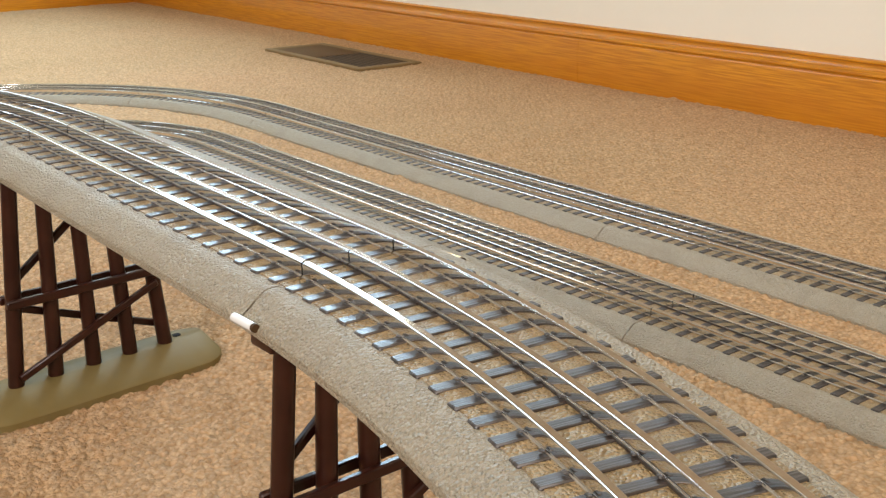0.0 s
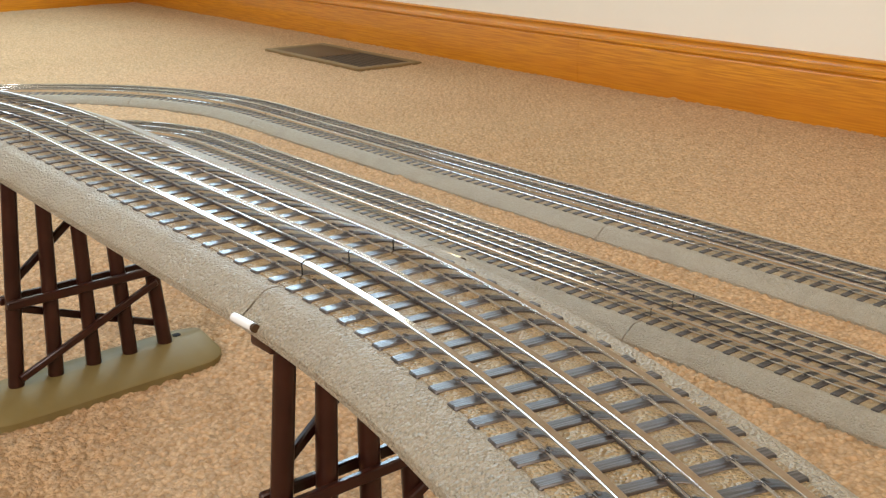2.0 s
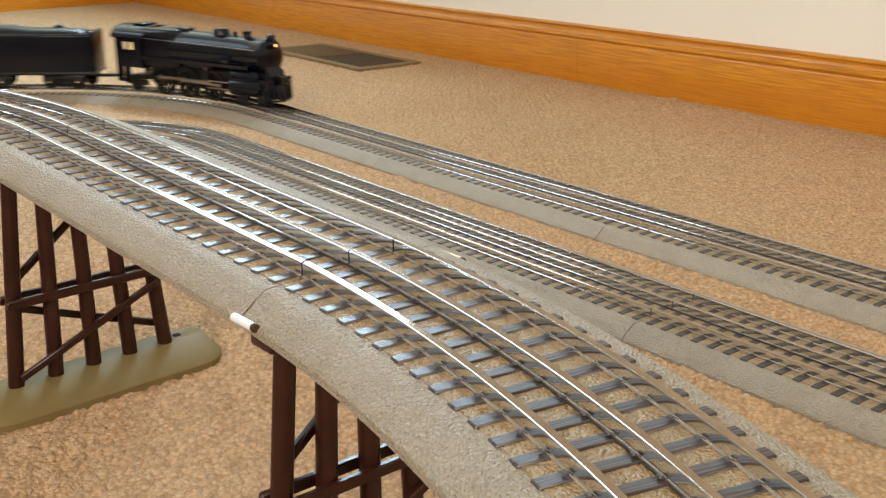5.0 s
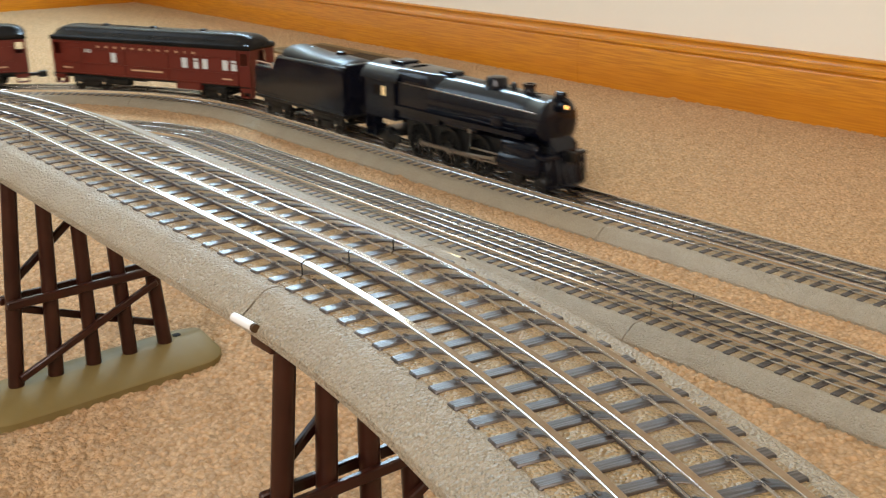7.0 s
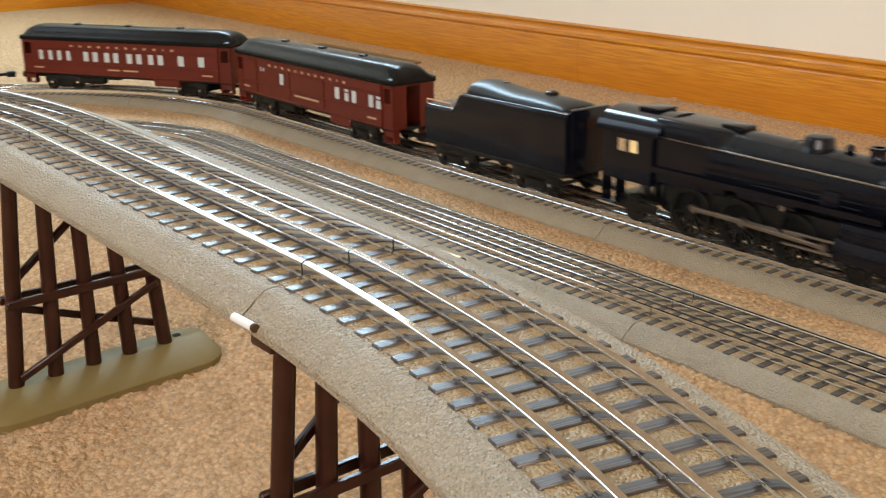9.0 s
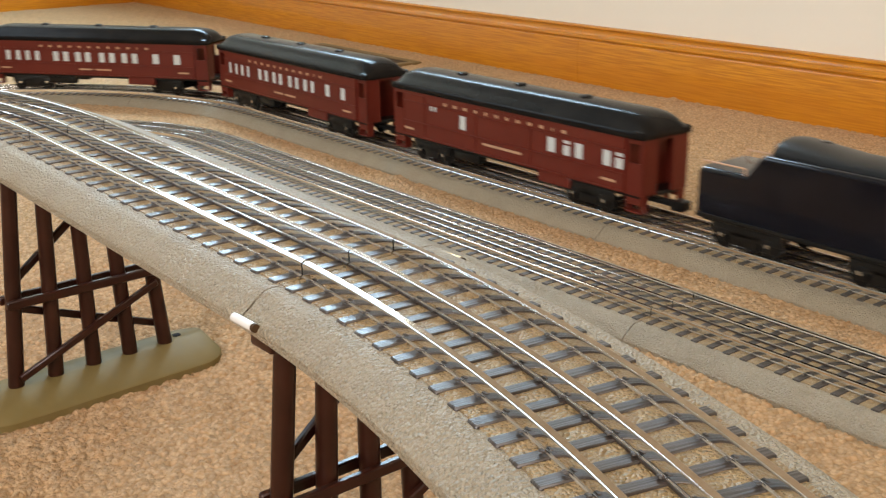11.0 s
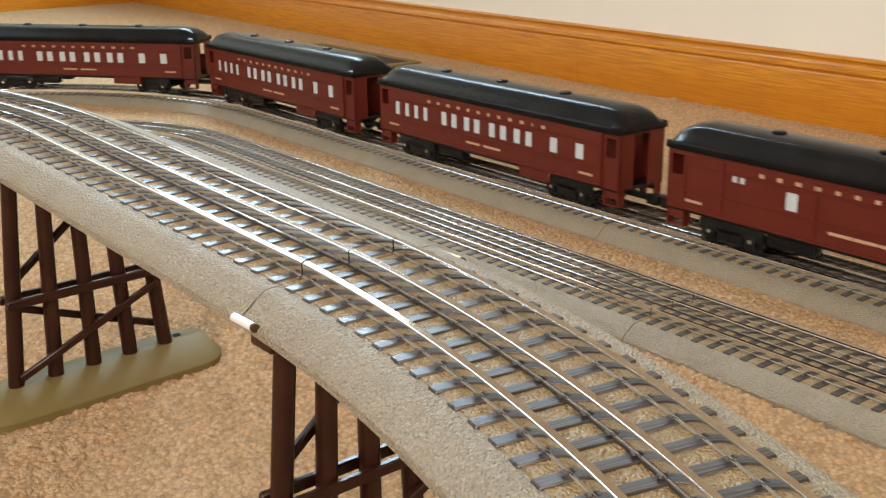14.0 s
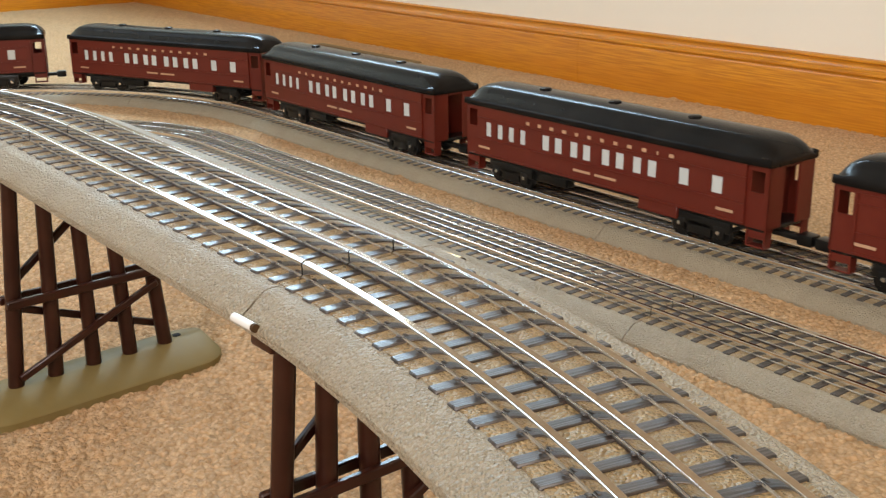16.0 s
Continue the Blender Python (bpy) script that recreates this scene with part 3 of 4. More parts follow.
# ---------------------------------------------------------------- the train: local x forward, z up from the rail top


def truck(parent, x, wheelbase=0.031, name="truck", half=0.0212, wheel_r=0.0075):
    t = empty(name, pose(x, 0, 0))
    t.parent = parent
    t["label"] = "black side-frame truck"
    for sgn in (-1, 1):
        bm = bmesh.new()
        y0, y1 = sgn * half, sgn * (half - 0.0035)
        lo, hi = min(y0, y1), max(y0, y1)
        h = wheelbase / 2
        box(bm, -h - 0.0085, h + 0.0085, lo, hi, 0.0085, 0.0165, 0.0012)
        box(bm, -h * 0.62, h * 0.62, lo, hi, 0.0035, 0.0125, 0.0008)
        for c in (-h, h):
            box(bm, c - 0.0042, c + 0.0042, lo - 0.0004, hi + 0.0004, 0.0040, 0.0125, 0.0008)
        part("side_frame", bm, M_BLACK, t)
        for c in (-h, h):
            bm = bmesh.new()
            rod(bm, (c, sgn * half, 0.0085), (c, sgn * (half + 0.0010), 0.0085), 0.0014, 10)
            part("axle_cap", bm, M_NICKEL, t, "bright axle cap")
    for c in (-wheelbase / 2, wheelbase / 2):
        for sgn in (-1, 1):
            bm = bmesh.new()
            r = wheel_r
            y = sgn * 0.0172
            loft(bm, [[(c + rr * math.cos(a * math.pi / 10), y + dy, r + rr * math.sin(a * math.pi / 10)) for a in range(20)]
                      for dy, rr in ((-0.002, r), (0.002, r), (0.002 if sgn < 0 else -0.002, r * 1.0))][:2])
            part("wheel", bm, M_BLACK, t, "dark wheel")
        bm = bmesh.new()
        rod(bm, (c, -0.02, wheel_r), (c, 0.02, wheel_r), 0.0016, 8)
        part("axle", bm, M_BLACK, t)
    bm = bmesh.new()
    box(bm, -0.006, 0.006, -half + 0.004, half - 0.004, 0.0110, 0.0165, 0.001)
    part("bolster", bm, M_BLACK, t)
    return t


def roof_section(x, half, eave, rise, step):
    """A low arch with a raised middle deck."""
    pts = []
    prof = ((1.00, -0.0006), (1.045, -0.0004), (1.062, 0.0008), (1.058, 0.0022), (1.040, 0.0034), (1.005, 0.0044), (0.93, 0.375), (0.82, 0.53), (0.70, 0.66), (0.65, 0.78), (0.52, 0.90), (0.28, 0.975), (0.0, 1.0))
    for w, h in prof:
        z = eave + (h if abs(h) < 0.01 else h * rise)
        pts.append((x, w * half, z))
    for w, h in reversed(prof[:-1]):
        z = eave + (h if abs(h) < 0.01 else h * rise)
        pts.append((x, -w * half, z))
    return pts


def car_roof(parent, half_len):
    bm = bmesh.new()
    secs = []
    for d, k in ((0.0, 0.30), (0.0010, 0.48), (0.0035, 0.68), (0.008, 0.85), (0.014, 0.95), (0.022, 1.0)):
        secs.append((-half_len + d, k))
    rows = secs + [(-x, k) for x, k in reversed(secs)]
    loft(bm, [roof_section(x, 0.0236 * (0.93 + 0.07 * min(1, k)), 0.0585, 0.0158 * k, 1) for x, k in rows])
    roof = part("roof", bm, M_ROOF, parent, "semi-gloss black arched roof")
    for x in (-0.075, -0.005, 0.065):
        bm = bmesh.new()
        lathe_z(bm, ((0.0735, 0.0046), (0.0751, 0.0044), (0.0756, 0.0034)), 14, x, 0.0)
        part("roof_vent", bm, M_ROOF, roof)
    return roof


def panel_with_holes(bm, x0, x1, z0, z1, y, thick, holes):
    """A side wall along x with rectangular openings that go through it."""
    ys = (y, y - thick if y > 0 else y + thick)
    lo, hi = min(ys), max(ys)
    xs = sorted({x0, x1, *[h[0] for h in holes], *[h[1] for h in holes]})
    for a, b in zip(xs, xs[1:]):
        mid = (a + b) / 2
        cuts = sorted((h[2], h[3]) for h in holes if h[0] <= mid <= h[1])
        z = z0
        for c0, c1 in cuts:
            if c0 > z:
                box(bm, a, b, lo, hi, z, c0)
            z = c1
        if z < z1:
            box(bm, a, b, lo, hi, z, z1)
    bmesh.ops.remove_doubles(bm, verts=bm.verts, dist=1e-6)


def bars(parent, x0, x1, y, z, h, widths, facing, name="small_print", gap=0.35):
    """Print on a car side as a row of plain bars."""
    bm = bmesh.new()
    total = sum(widths) + gap * (len(widths) - 1)
    unit = (x1 - x0) / total
    x = x0
    lo, hi = (y - 0.0003, y + 0.0001) if facing < 0 else (y - 0.0001, y + 0.0003)
    for w in widths:
        box(bm, x, x + w * unit, lo, hi, z - h / 2, z + h / 2)
        x += (w + gap) * unit
    return part(name, bm, M_GOLD, parent, "pale gold small print", smooth=False)


COACH_WINDOWS = [(-0.113, 0.0072), (-0.0997, 0.0072), (-0.087, 0.0072), (-0.0743, 0.0072), (-0.0497, 0.0086), (-0.0367, 0.0086), (-0.021, 0.0086), (-0.0085, 0.0086),
                 (0.0095, 0.0086), (0.0225, 0.0086), (0.038, 0.0086), (0.051, 0.0086), (0.0774, 0.0092), (0.1035, 0.0095)]
COMBINE_WINDOWS = [(-0.047, 0.0095), (0.054, 0.0100), (0.0697, 0.0086), (0.0818, 0.0092), (0.1085, 0.0092), (0.1200, 0.0090)]


def passenger_car(name, windows, label, combine=False):
    car = empty(name, label=label, category="model railway car", group="passenger cars of the train")
    HL, HW, Z0, Z1 = 0.1405, 0.0236, 0.0205, 0.0588
    wz0, wz1 = (0.0352, 0.0474)
    VEST = 0.0155
    body_end = HL - VEST
    for sgn in (-1, 1):
        bm = bmesh.new()
        y = sgn * HW
        holes = [(x - w / 2, x + w / 2, wz0, wz1) for x, w in windows]
        if combine:
            holes += [(-0.0895, -0.0855, 0.0450, 0.0492), (-0.0840, -0.0800, 0.0450, 0.0492)]
        panel_with_holes(bm, -body_end, body_end, Z0, Z1, y, 0.0018, holes)
        side = part("side", bm, M_RED, car, "tuscan red side with moulded belt rail", smooth=False)
        # belt rail, letter-board bead and the sill step
        o = 0.0006
        for za, zb in ((0.0325, 0.0334), (0.0492, 0.0498), (0.0205, 0.0218)):
            bm = bmesh.new()
            box(bm, -body_end, body_end, min(y, y + sgn * o), max(y, y + sgn * o), za, zb)
            part("belt_rail", bm, M_RED, side, smooth=False)
        for x, w in windows:
            bm = bmesh.new()
            yy = sgn * (HW - 0.0010)
            box(bm, x - w / 2, x + w / 2, yy - 0.0003, yy + 0.0003, wz0, wz1)
            part("pane", bm, M_PANE, side, "frosted white pane", smooth=False)
            bm = bmesh.new()
            yf = sgn * (HW - 0.0006)
            for xa, xb, za, zb in ((x - w / 2, x - w / 2 + 0.0008, wz0, wz1), (x + w / 2 - 0.0006, x + w / 2, wz0, wz1),
                                   (x - w / 2 + 0.0008, x + w / 2 - 0.0006, wz0, wz0 + 0.0006), (x - w / 2 + 0.0008, x + w / 2 - 0.0006, wz1 - 0.0007, wz1)):
                box(bm, xa, xb, yf - 0.0004, yf + 0.0004, za, zb)
            part("sash", bm, M_RED, side, smooth=False)
        if combine:
            for x in (-0.0875, -0.082):
                bm = bmesh.new()
                yy = sgn * (HW - 0.0010)
                box(bm, x - 0.002, x + 0.002, yy - 0.0003, yy + 0.0003, 0.0450, 0.0492)
                part("pane", bm, M_PANE, side, "small frosted pane", smooth=False)
            for x, w in (windows[2], windows[5]):
                bm = bmesh.new()
                yy = sgn * (HW - 0.0004)
                box(bm, x - w / 2, x + w / 2, yy - 0.0004, yy + 0.0004, 0.0432, 0.0442)
                part("sash_bar", bm, M_RED, side, smooth=False)
            for xa, xb in ((-0.030, 0.032), (-0.1245, -0.0955)):
                bm = bmesh.new()
                yy = sgn * HW
                for xx in (xa, xb):
                    box(bm, xx - 0.0004, xx + 0.0004, yy - 0.0007, yy + 0.0007, 0.0230, 0.0555)
                box(bm, xa, xb, yy - 0.0007, yy + 0.0007, 0.0552, 0.0558)
                part("door_track", bm, M_RED, side, "sliding baggage door edge", smooth=False)
        # vestibules: recessed doors with dark upper lights
        for e in (-1, 1):
            bm = bmesh.new()
            xa, xb = sorted((e * body_end, e * HL))
            yv = sgn * (HW - 0.0016)
            da, db = sorted((e * (body_end + 0.0028), e * (HL - 0.0034)))
            panel_with_holes(bm, xa, xb, Z0 - 0.0010, Z1, yv, 0.0014, [(da, db, 0.0415, 0.0545)])
            part("vestibule_side", bm, M_RED, car, smooth=False)
            bm = bmesh.new()
            xa, xb = sorted((e * (body_end + 0.001), e * (HL - 0.0005)))
            lo, hi = sorted((sgn * (HW - 0.0020), sgn * (HW - 0.0085)))
            box(bm, xa, xb, lo, hi, 0.0075, 0.0085, 0.0002, 1)
            box(bm, xa, xa + 0.0012, lo, hi, 0.0085, Z0)
            box(bm, xb - 0.0012, xb, lo, hi, 0.0085, Z0)
            lo2, hi2 = sorted((sgn * (HW - 0.0026), sgn * (HW - 0.0038)))
            box(bm, xa, xb, lo2, hi2, 0.0130, Z0)
            part("step", bm, M_RED, car, "red vestibule step", smooth=False)
        yl = sgn * (HW + 0.0002)
        bars(car, -0.0695, 0.0695, yl + sgn * 0.0002, 0.0526, 0.0023, (0.8, 0.8, 0.9, 0.9, 0.7, 0.8, 0.7, 0.8, 0.9, 0.9, 0.3, 0.9), sgn, "name_print", 2.1)
        if combine:
            bars(car, -0.021, 0.023, yl + sgn * 0.0002, 0.0290, 0.0018, (7, 7, 6), sgn)
        else:
            bars(car, -0.0200, 0.0205, yl + sgn * 0.0002, 0.0275, 0.0017, (5, 6), sgn, gap=1.4)
        for xx in (-0.117, 0.111):
            bars(car, xx - 0.0065, xx + 0.0065, yl + sgn * 0.0002, 0.0268, 0.0017, (4,), sgn)
    # ends with an open gangway
    for e in (-1, 1):
        bm = bmesh.new()
        xa, xb = sorted((e * HL, e * (HL - 0.0016)))
        for ya, yb, za, zb in ((-HW + 0.0016, -0.0075, Z0 - 0.001, Z1 + 0.0005), (0.0075, HW - 0.0016, Z0 - 0.001, Z1 + 0.0005), (-0.0075, 0.0075, 0.0560, Z1 + 0.0035)):
            box(bm, xa, xb, ya, yb, za, zb, 0.0003, 1)
        part("end_wall", bm, M_RED, car, "red end wall with open gangway", smooth=False)
        bm = bmesh.new()
        xa, xb = sorted((e * body_end, e * (body_end - 0.0015)))
        box(bm, xa, xb, -HW + 0.002, HW - 0.002, Z0, Z1 + 0.003)
        part("bulkhead", bm, M_RED, car, smooth=False)
    bm = bmesh.new()
    box(bm, -HL + 0.001, HL - 0.001, -HW + 0.002, HW - 0.002, 0.0178, 0.0204, 0.0005, 1)
    part("underframe", bm, M_BLACK, car, "black underframe")
    for sgn in (-1, 1):
        bm = bmesh.new()
        lo, hi = sorted((sgn * (HW - 0.0005), sgn * (HW - 0.008)))
        box(bm, 0.040, 0.0735, lo, hi, 0.0120, 0.0206, 0.0008, 1)
        part("battery_box", bm, M_RED, car, "red underbody box")
        bm = bmesh.new()
        lo, hi = sorted((sgn * (HW - 0.005), sgn * (HW - 0.014)))
        box(bm, -0.066, -0.032, lo, hi, 0.0095, 0.0180, 0.0015)
        part("tank_box", bm, M_BLACK, car, "black underbody box")
    car_roof(car, HL + 0.001)
    for o in car.children:
        o.location.z -= 0.0017
    for e in (-1, 1):
        truck(car, e * 0.0900)
        bm = bmesh.new()
        beam(bm, (e * 0.098, 0, 0.0120), (e * 0.155, 0, 0.0120), 0.0055, 0.0035)
        box(bm, min(e * 0.150, e * 0.1605), max(e * 0.150, e * 0.1605), -0.0050, 0.0050, 0.0085, 0.0155, 0.0012)
        part("coupler", bm, M_BLACK, car, "black knuckle coupler")
    return car


def build_tender():
    t = empty("tender", label="gloss black steam engine tender with arched coal bulkhead", category="model railway tender")
    L0, L1, HW, Z0, Z1 = -0.0830, 0.0810, 0.0270, 0.0195, 0.0630
    bm = bmesh.new()

    def ring(x, top):
        r = 0.0035
        pts = [(x, HW, Z0)]
        for i in range(6):
            a = i / 5 * math.pi / 2
            pts.append((x, HW - r + r * math.cos(a), top - r + r * math.sin(a)))
        for i in range(6):
            a = math.pi / 2 + i / 5 * math.pi / 2
            pts.append((x, -HW + r + r * math.cos(a), top - r + r * math.sin(a)))
        pts.append((x, -HW, Z0))
        return pts

    # the rear deck is low, the sides climb to the bunker
    loft(bm, [ring(L0, 0.0478), ring(L0 + 0.001, 0.0488), ring(-0.0480, 0.0490), ring(-0.0395, 0.0612), ring(-0.0365, Z1), ring(L1 - 0.001, Z1), ring(L1, Z1 - 0.001)])
    part("body", bm, M_ENGINE, t, "smooth black tank side")
    bm = bmesh.new()
    secs = []
    for x, h in ((-0.0345, 0.0092), (-0.028, 0.0100), (-0.022, 0.0098), (0.010, 0.0062), (0.045, 0.0060), (0.068, 0.0045), (0.0715, 0.002)):
        secs.append([(x, 0.0215 * math.cos(a * math.pi / 14), Z1 - 0.0005 + h * math.sin(a * math.pi / 14)) for a in range(15)] + [(x, 0, Z1 - 0.002)])
    loft(bm, secs)
    part("bunker", bm, M_BLACK, t, "arched coal bunker top")
    for x in (-0.015, 0.038):
        bm = bmesh.new()
        lathe_z(bm, ((Z1 + 0.004, 0.0052), (Z1 + 0.0075, 0.0050), (Z1 + 0.0085, 0.0035)), 14, x, 0.004)
        part("hatch", bm, M_ENGINE, t, "round water hatch")
    bm = bmesh.new()
    box(bm, L0 - 0.001, L1 + 0.001, -HW - 0.001, HW + 0.001, 0.0168, 0.0198, 0.0008)
    part("frame", bm, M_BLACK, t, "black underframe")
    for sgn in (-1, 1):
        bm = bmesh.new()
        y = sgn * (HW - 0.0015)
        rod(bm, (L0 + 0.002, y, 0.0525), (-0.0500, y, 0.0525), 0.0006, 6)
        for x in (L0 + 0.002, -0.0500):
            rod(bm, (x, y, 0.0480), (x, y, 0.0525), 0.0006, 6)
        part("handrail", bm, M_GOLD, t, "pale handrail on the rear deck")
        bm = bmesh.new()
        y = sgn * (HW + 0.0002)
        for z in (0.0225, 0.0600):
            box(bm, -0.035 if z > 0.05 else L0 + 0.002, L1 - 0.002, y - 0.0003, y + 0.0003, z, z + 0.0006)
        part("rivet_strip", bm, M_ENGINE, t, smooth=False)
    bm = bmesh.new()
    box(bm, L1 - 0.003, L1 + 0.0025, -0.0215, 0.0215, 0.0200, 0.0655, 0.001)
    part("front_bulkhead", bm, M_ENGINE, t)
    for x in (-0.0475, 0.0475):
        truck(t, x, 0.034, wheel_r=0.0078)
    bm = bmesh.new()
    beam(bm, (L1 - 0.01, 0, 0.0130), (L1 + 0.030, 0, 0.0130), 0.008, 0.003)
    part("drawbar", bm, M_BLACK, t, "black drawbar")
    bm = bmesh.new()
    box(bm, L0 - 0.0120, L0 - 0.001, -0.0050, 0.0050, 0.0085, 0.0155, 0.0012)
    beam(bm, (L0 + 0.020, 0, 0.0120), (L0 - 0.008, 0, 0.0120), 0.0055, 0.0035)
    part("coupler", bm, M_BLACK, t, "black knuckle coupler")
    return t


DRIVERS = (-0.113, -0.0745, -0.036)
DR, CRANK = 0.0160, 0.0062
ROD_Y = 0.0218


def driving_wheels(g):
    """Tyres that carry their spokes, hub, counterweight and crank pin."""
    seg, w = 28, 0.0018
    ring = lambda r, y: [(r * math.cos(2 * math.pi * i / seg), y, r * math.sin(2 * math.pi * i / seg)) for i in range(seg)]
    bm = bmesh.new()
    loft(bm, [ring(DR * 0.84, -w), ring(DR, -w), ring(DR, w), ring(DR * 0.84, w), ring(DR * 0.84, -w)], True, False)
    bmesh.ops.remove_doubles(bm, verts=bm.verts, dist=1e-6)
    tyre = mesh_of(bm, "driving_wheel", M_BLACK)
    bm = bmesh.new()
    loft(bm, [ring(0.0045, -w), ring(0.0045, w)])
    hub = mesh_of(bm, "hub", M_BLACK)
    bm = bmesh.new()
    beam(bm, (0.004, 0, 0), (DR * 0.86, 0, 0), 0.0014, 0.0014, 0)
    spoke = mesh_of(bm, "spoke", M_BLACK)
    bm = bmesh.new()
    loft(bm, [[(DR * 0.86 * math.cos(a), y, DR * 0.86 * math.sin(a)) for a in [math.pi + k * 0.11 for k in range(-6, 7)]] for y in (-w * 0.8, w * 0.8)])
    weight = mesh_of(bm, "counterweight", M_BLACK)
    out = []
    for sgn in (-1, 1):
        bm = bmesh.new()
        rod(bm, (CRANK, 0, 0), (CRANK, sgn * 0.0060, 0), 0.0013, 8)
        pin = mesh_of(bm, "crank_pin", M_ROD)
        for x in DRIVERS:
            wheel = shared("driving_wheel", tyre, g, pose(x, sgn * 0.0180, DR))
            for name, me in (("hub", hub), ("counterweight", weight), ("crank_pin", pin)):
                shared(name, me, wheel, Matrix())
            for i in range(12):
                shared("spoke", spoke, wheel, pose(0, 0, 0, 0, 30 * i, 0))
            out.append((wheel, x, sgn))
    return out


def build_engine():
    """Origin under the smokestack."""
    g = empty("steam_locomotive", label="gloss black steam locomotive with lit headlight and bright side rods", category="model locomotive")
    # boiler, wider towards the firebox
    bm = bmesh.new()
    lathe_x(bm, ((-0.100, 0.0215), (-0.070, 0.0212), (-0.030, 0.0198), (0.000, 0.0190), (0.028, 0.0190), (0.0295, 0.0196), (0.0315, 0.0196), (0.0325, 0.0186), (0.0340, 0.0150), (0.0352, 0.0080)), 36, 0, 0.0495)
    part("boiler", bm, M_ENGINE, g, "gloss black boiler")
    for x, r in ((-0.086, 0.0217), (-0.052, 0.0208), (-0.020, 0.0198), (0.010, 0.0193)):
        bm = bmesh.new()
        lathe_x(bm, ((x - 0.0008, r - 0.001), (x - 0.0007, r), (x + 0.0007, r), (x + 0.0008, r - 0.001)), 36, 0, 0.0495)
        part("boiler_band", bm, M_ENGINE, g)
    # square-shouldered firebox
    bm = bmesh.new()

    def fire(x, hw, top, r):
        pts = [(x, hw, 0.031)]
        for i in range(7):
            a = i / 6 * math.pi / 2
            pts.append((x, hw - r + r * math.cos(a), top - r + r * math.sin(a)))
        for i in range(7):
            a = math.pi / 2 + i / 6 * math.pi / 2
            pts.append((x, -hw + r + r * math.cos(a), top - r + r * math.sin(a)))
        pts.append((x, -hw, 0.031))
        return pts

    loft(bm, [fire(-0.146, 0.0245, 0.0722, 0.009), fire(-0.106, 0.0238, 0.0718, 0.009), fire(-0.094, 0.0222, 0.0712, 0.0155), fire(-0.088, 0.0213, 0.0705, 0.020)])
    part("firebox", bm, M_ENGINE, g, "square-shouldered firebox")
    # cab
    cab = empty("cab")
    cab.parent = g
    for sgn in (-1, 1):
        bm = bmesh.new()
        panel_with_holes(bm, -0.186, -0.143, 0.0285, 0.0620, sgn * 0.0280, 0.0014, [(-0.1735, -0.1655, 0.0470, 0.0555), (-0.1635, -0.1555, 0.0470, 0.0555)])
        part("cab_side", bm, M_ENGINE, cab, smooth=False)
        bm = bmesh.new()
        y = sgn * 0.0262
        box(bm, -0.1635, -0.1555, y - 0.0003, y + 0.0003, 0.0470, 0.0555)
        part("cab_window", bm, M_CABGLOW, cab, "cab window lit from inside", smooth=False)
        bm = bmesh.new()
        lo, hi = sorted((sgn * 0.0280, sgn * 0.0180))
        box(bm, -0.186, -0.172, lo, hi, 0.0100, 0.0112, 0.0003, 1)
        for x in (-0.1855, -0.1730):
            box(bm, x - 0.0006, x + 0.0006, lo, hi, 0.0112, 0.0290)
        part("cab_step", bm, M_ENGINE, cab, smooth=False)
    bm = bmesh.new()
    secs = []
    for x in (-0.192, -0.138):
        arcp = [(x, 0.0290 * math.cos(a * math.pi / 12), 0.0605 + 0.0130 * math.sin(a * math.pi / 12)) for a in range(13)]
        inner = [(x, 0.0278 * math.cos(a * math.pi / 12), 0.0592 + 0.0130 * math.sin(a * math.pi / 12)) for a in range(12, -1, -1)]
        secs.append(arcp + inner)
    loft(bm, secs)
    part("cab_roof", bm, M_ENGINE, cab, "arched cab roof")
    bm = bmesh.new()
    box(bm, -0.1465, -0.1435, -0.0266, 0.0266, 0.0285, 0.0640, 0.0005, 1)
    part("cab_front", bm, M_ENGINE, cab)
    bm = bmesh.new()
    box(bm, -0.186, -0.143, -0.0266, 0.0266, 0.0270, 0.0290, 0.0005, 1)
    part("cab_floor", bm, M_ENGINE, cab)
    bm = bmesh.new()
    box(bm, -0.170, -0.152, -0.010, 0.012, 0.0728, 0.0752, 0.001)
    part("roof_hatch", bm, M_ENGINE, cab)
    # domes, stack, bell, headlight
    bm = bmesh.new()
    box(bm, -0.103, -0.086, -0.0085, 0.0085, 0.0690, 0.0735, 0.0015)
    part("safety_valve_cover", bm, M_ENGINE, g)
    bm = bmesh.new()
    lathe_z(bm, ((0.0640, 0.0125), (0.0685, 0.0098), (0.0700, 0.0090), (0.0735, 0.0088), (0.0752, 0.0075), (0.0760, 0.0040)), 24, -0.0375, 0)
    part("steam_dome", bm, M_ENGINE, g, "rounded steam dome")
    bm = bmesh.new()
    lathe_z(bm, ((0.0650, 0.0075), (0.0685, 0.0050), (0.0700, 0.0044), (0.0725, 0.0044), (0.0728, 0.0054), (0.0745, 0.0054), (0.0745, 0.0036), (0.0700, 0.0034)), 22, 0, 0)
    part("smokestack", bm, M_ENGINE, g, "short flared smokestack")
    bm = bmesh.new()
    lathe_z(bm, ((0.0680, 0.0012), (0.0705, 0.0030), (0.0725, 0.0022), (0.0735, 0.0008)), 14, -0.0175, 0)
    part("bell", bm, M_ENGINE, g)
    bm = bmesh.new()
    rod(bm, (0.0305, 0, 0.0700), (0.0375, 0, 0.0700), 0.0030, 14)
    box(bm, 0.0290, 0.0360, -0.0022, 0.0022, 0.0655, 0.0700, 0.0006)
    part("generator", bm, M_ENGINE, g)
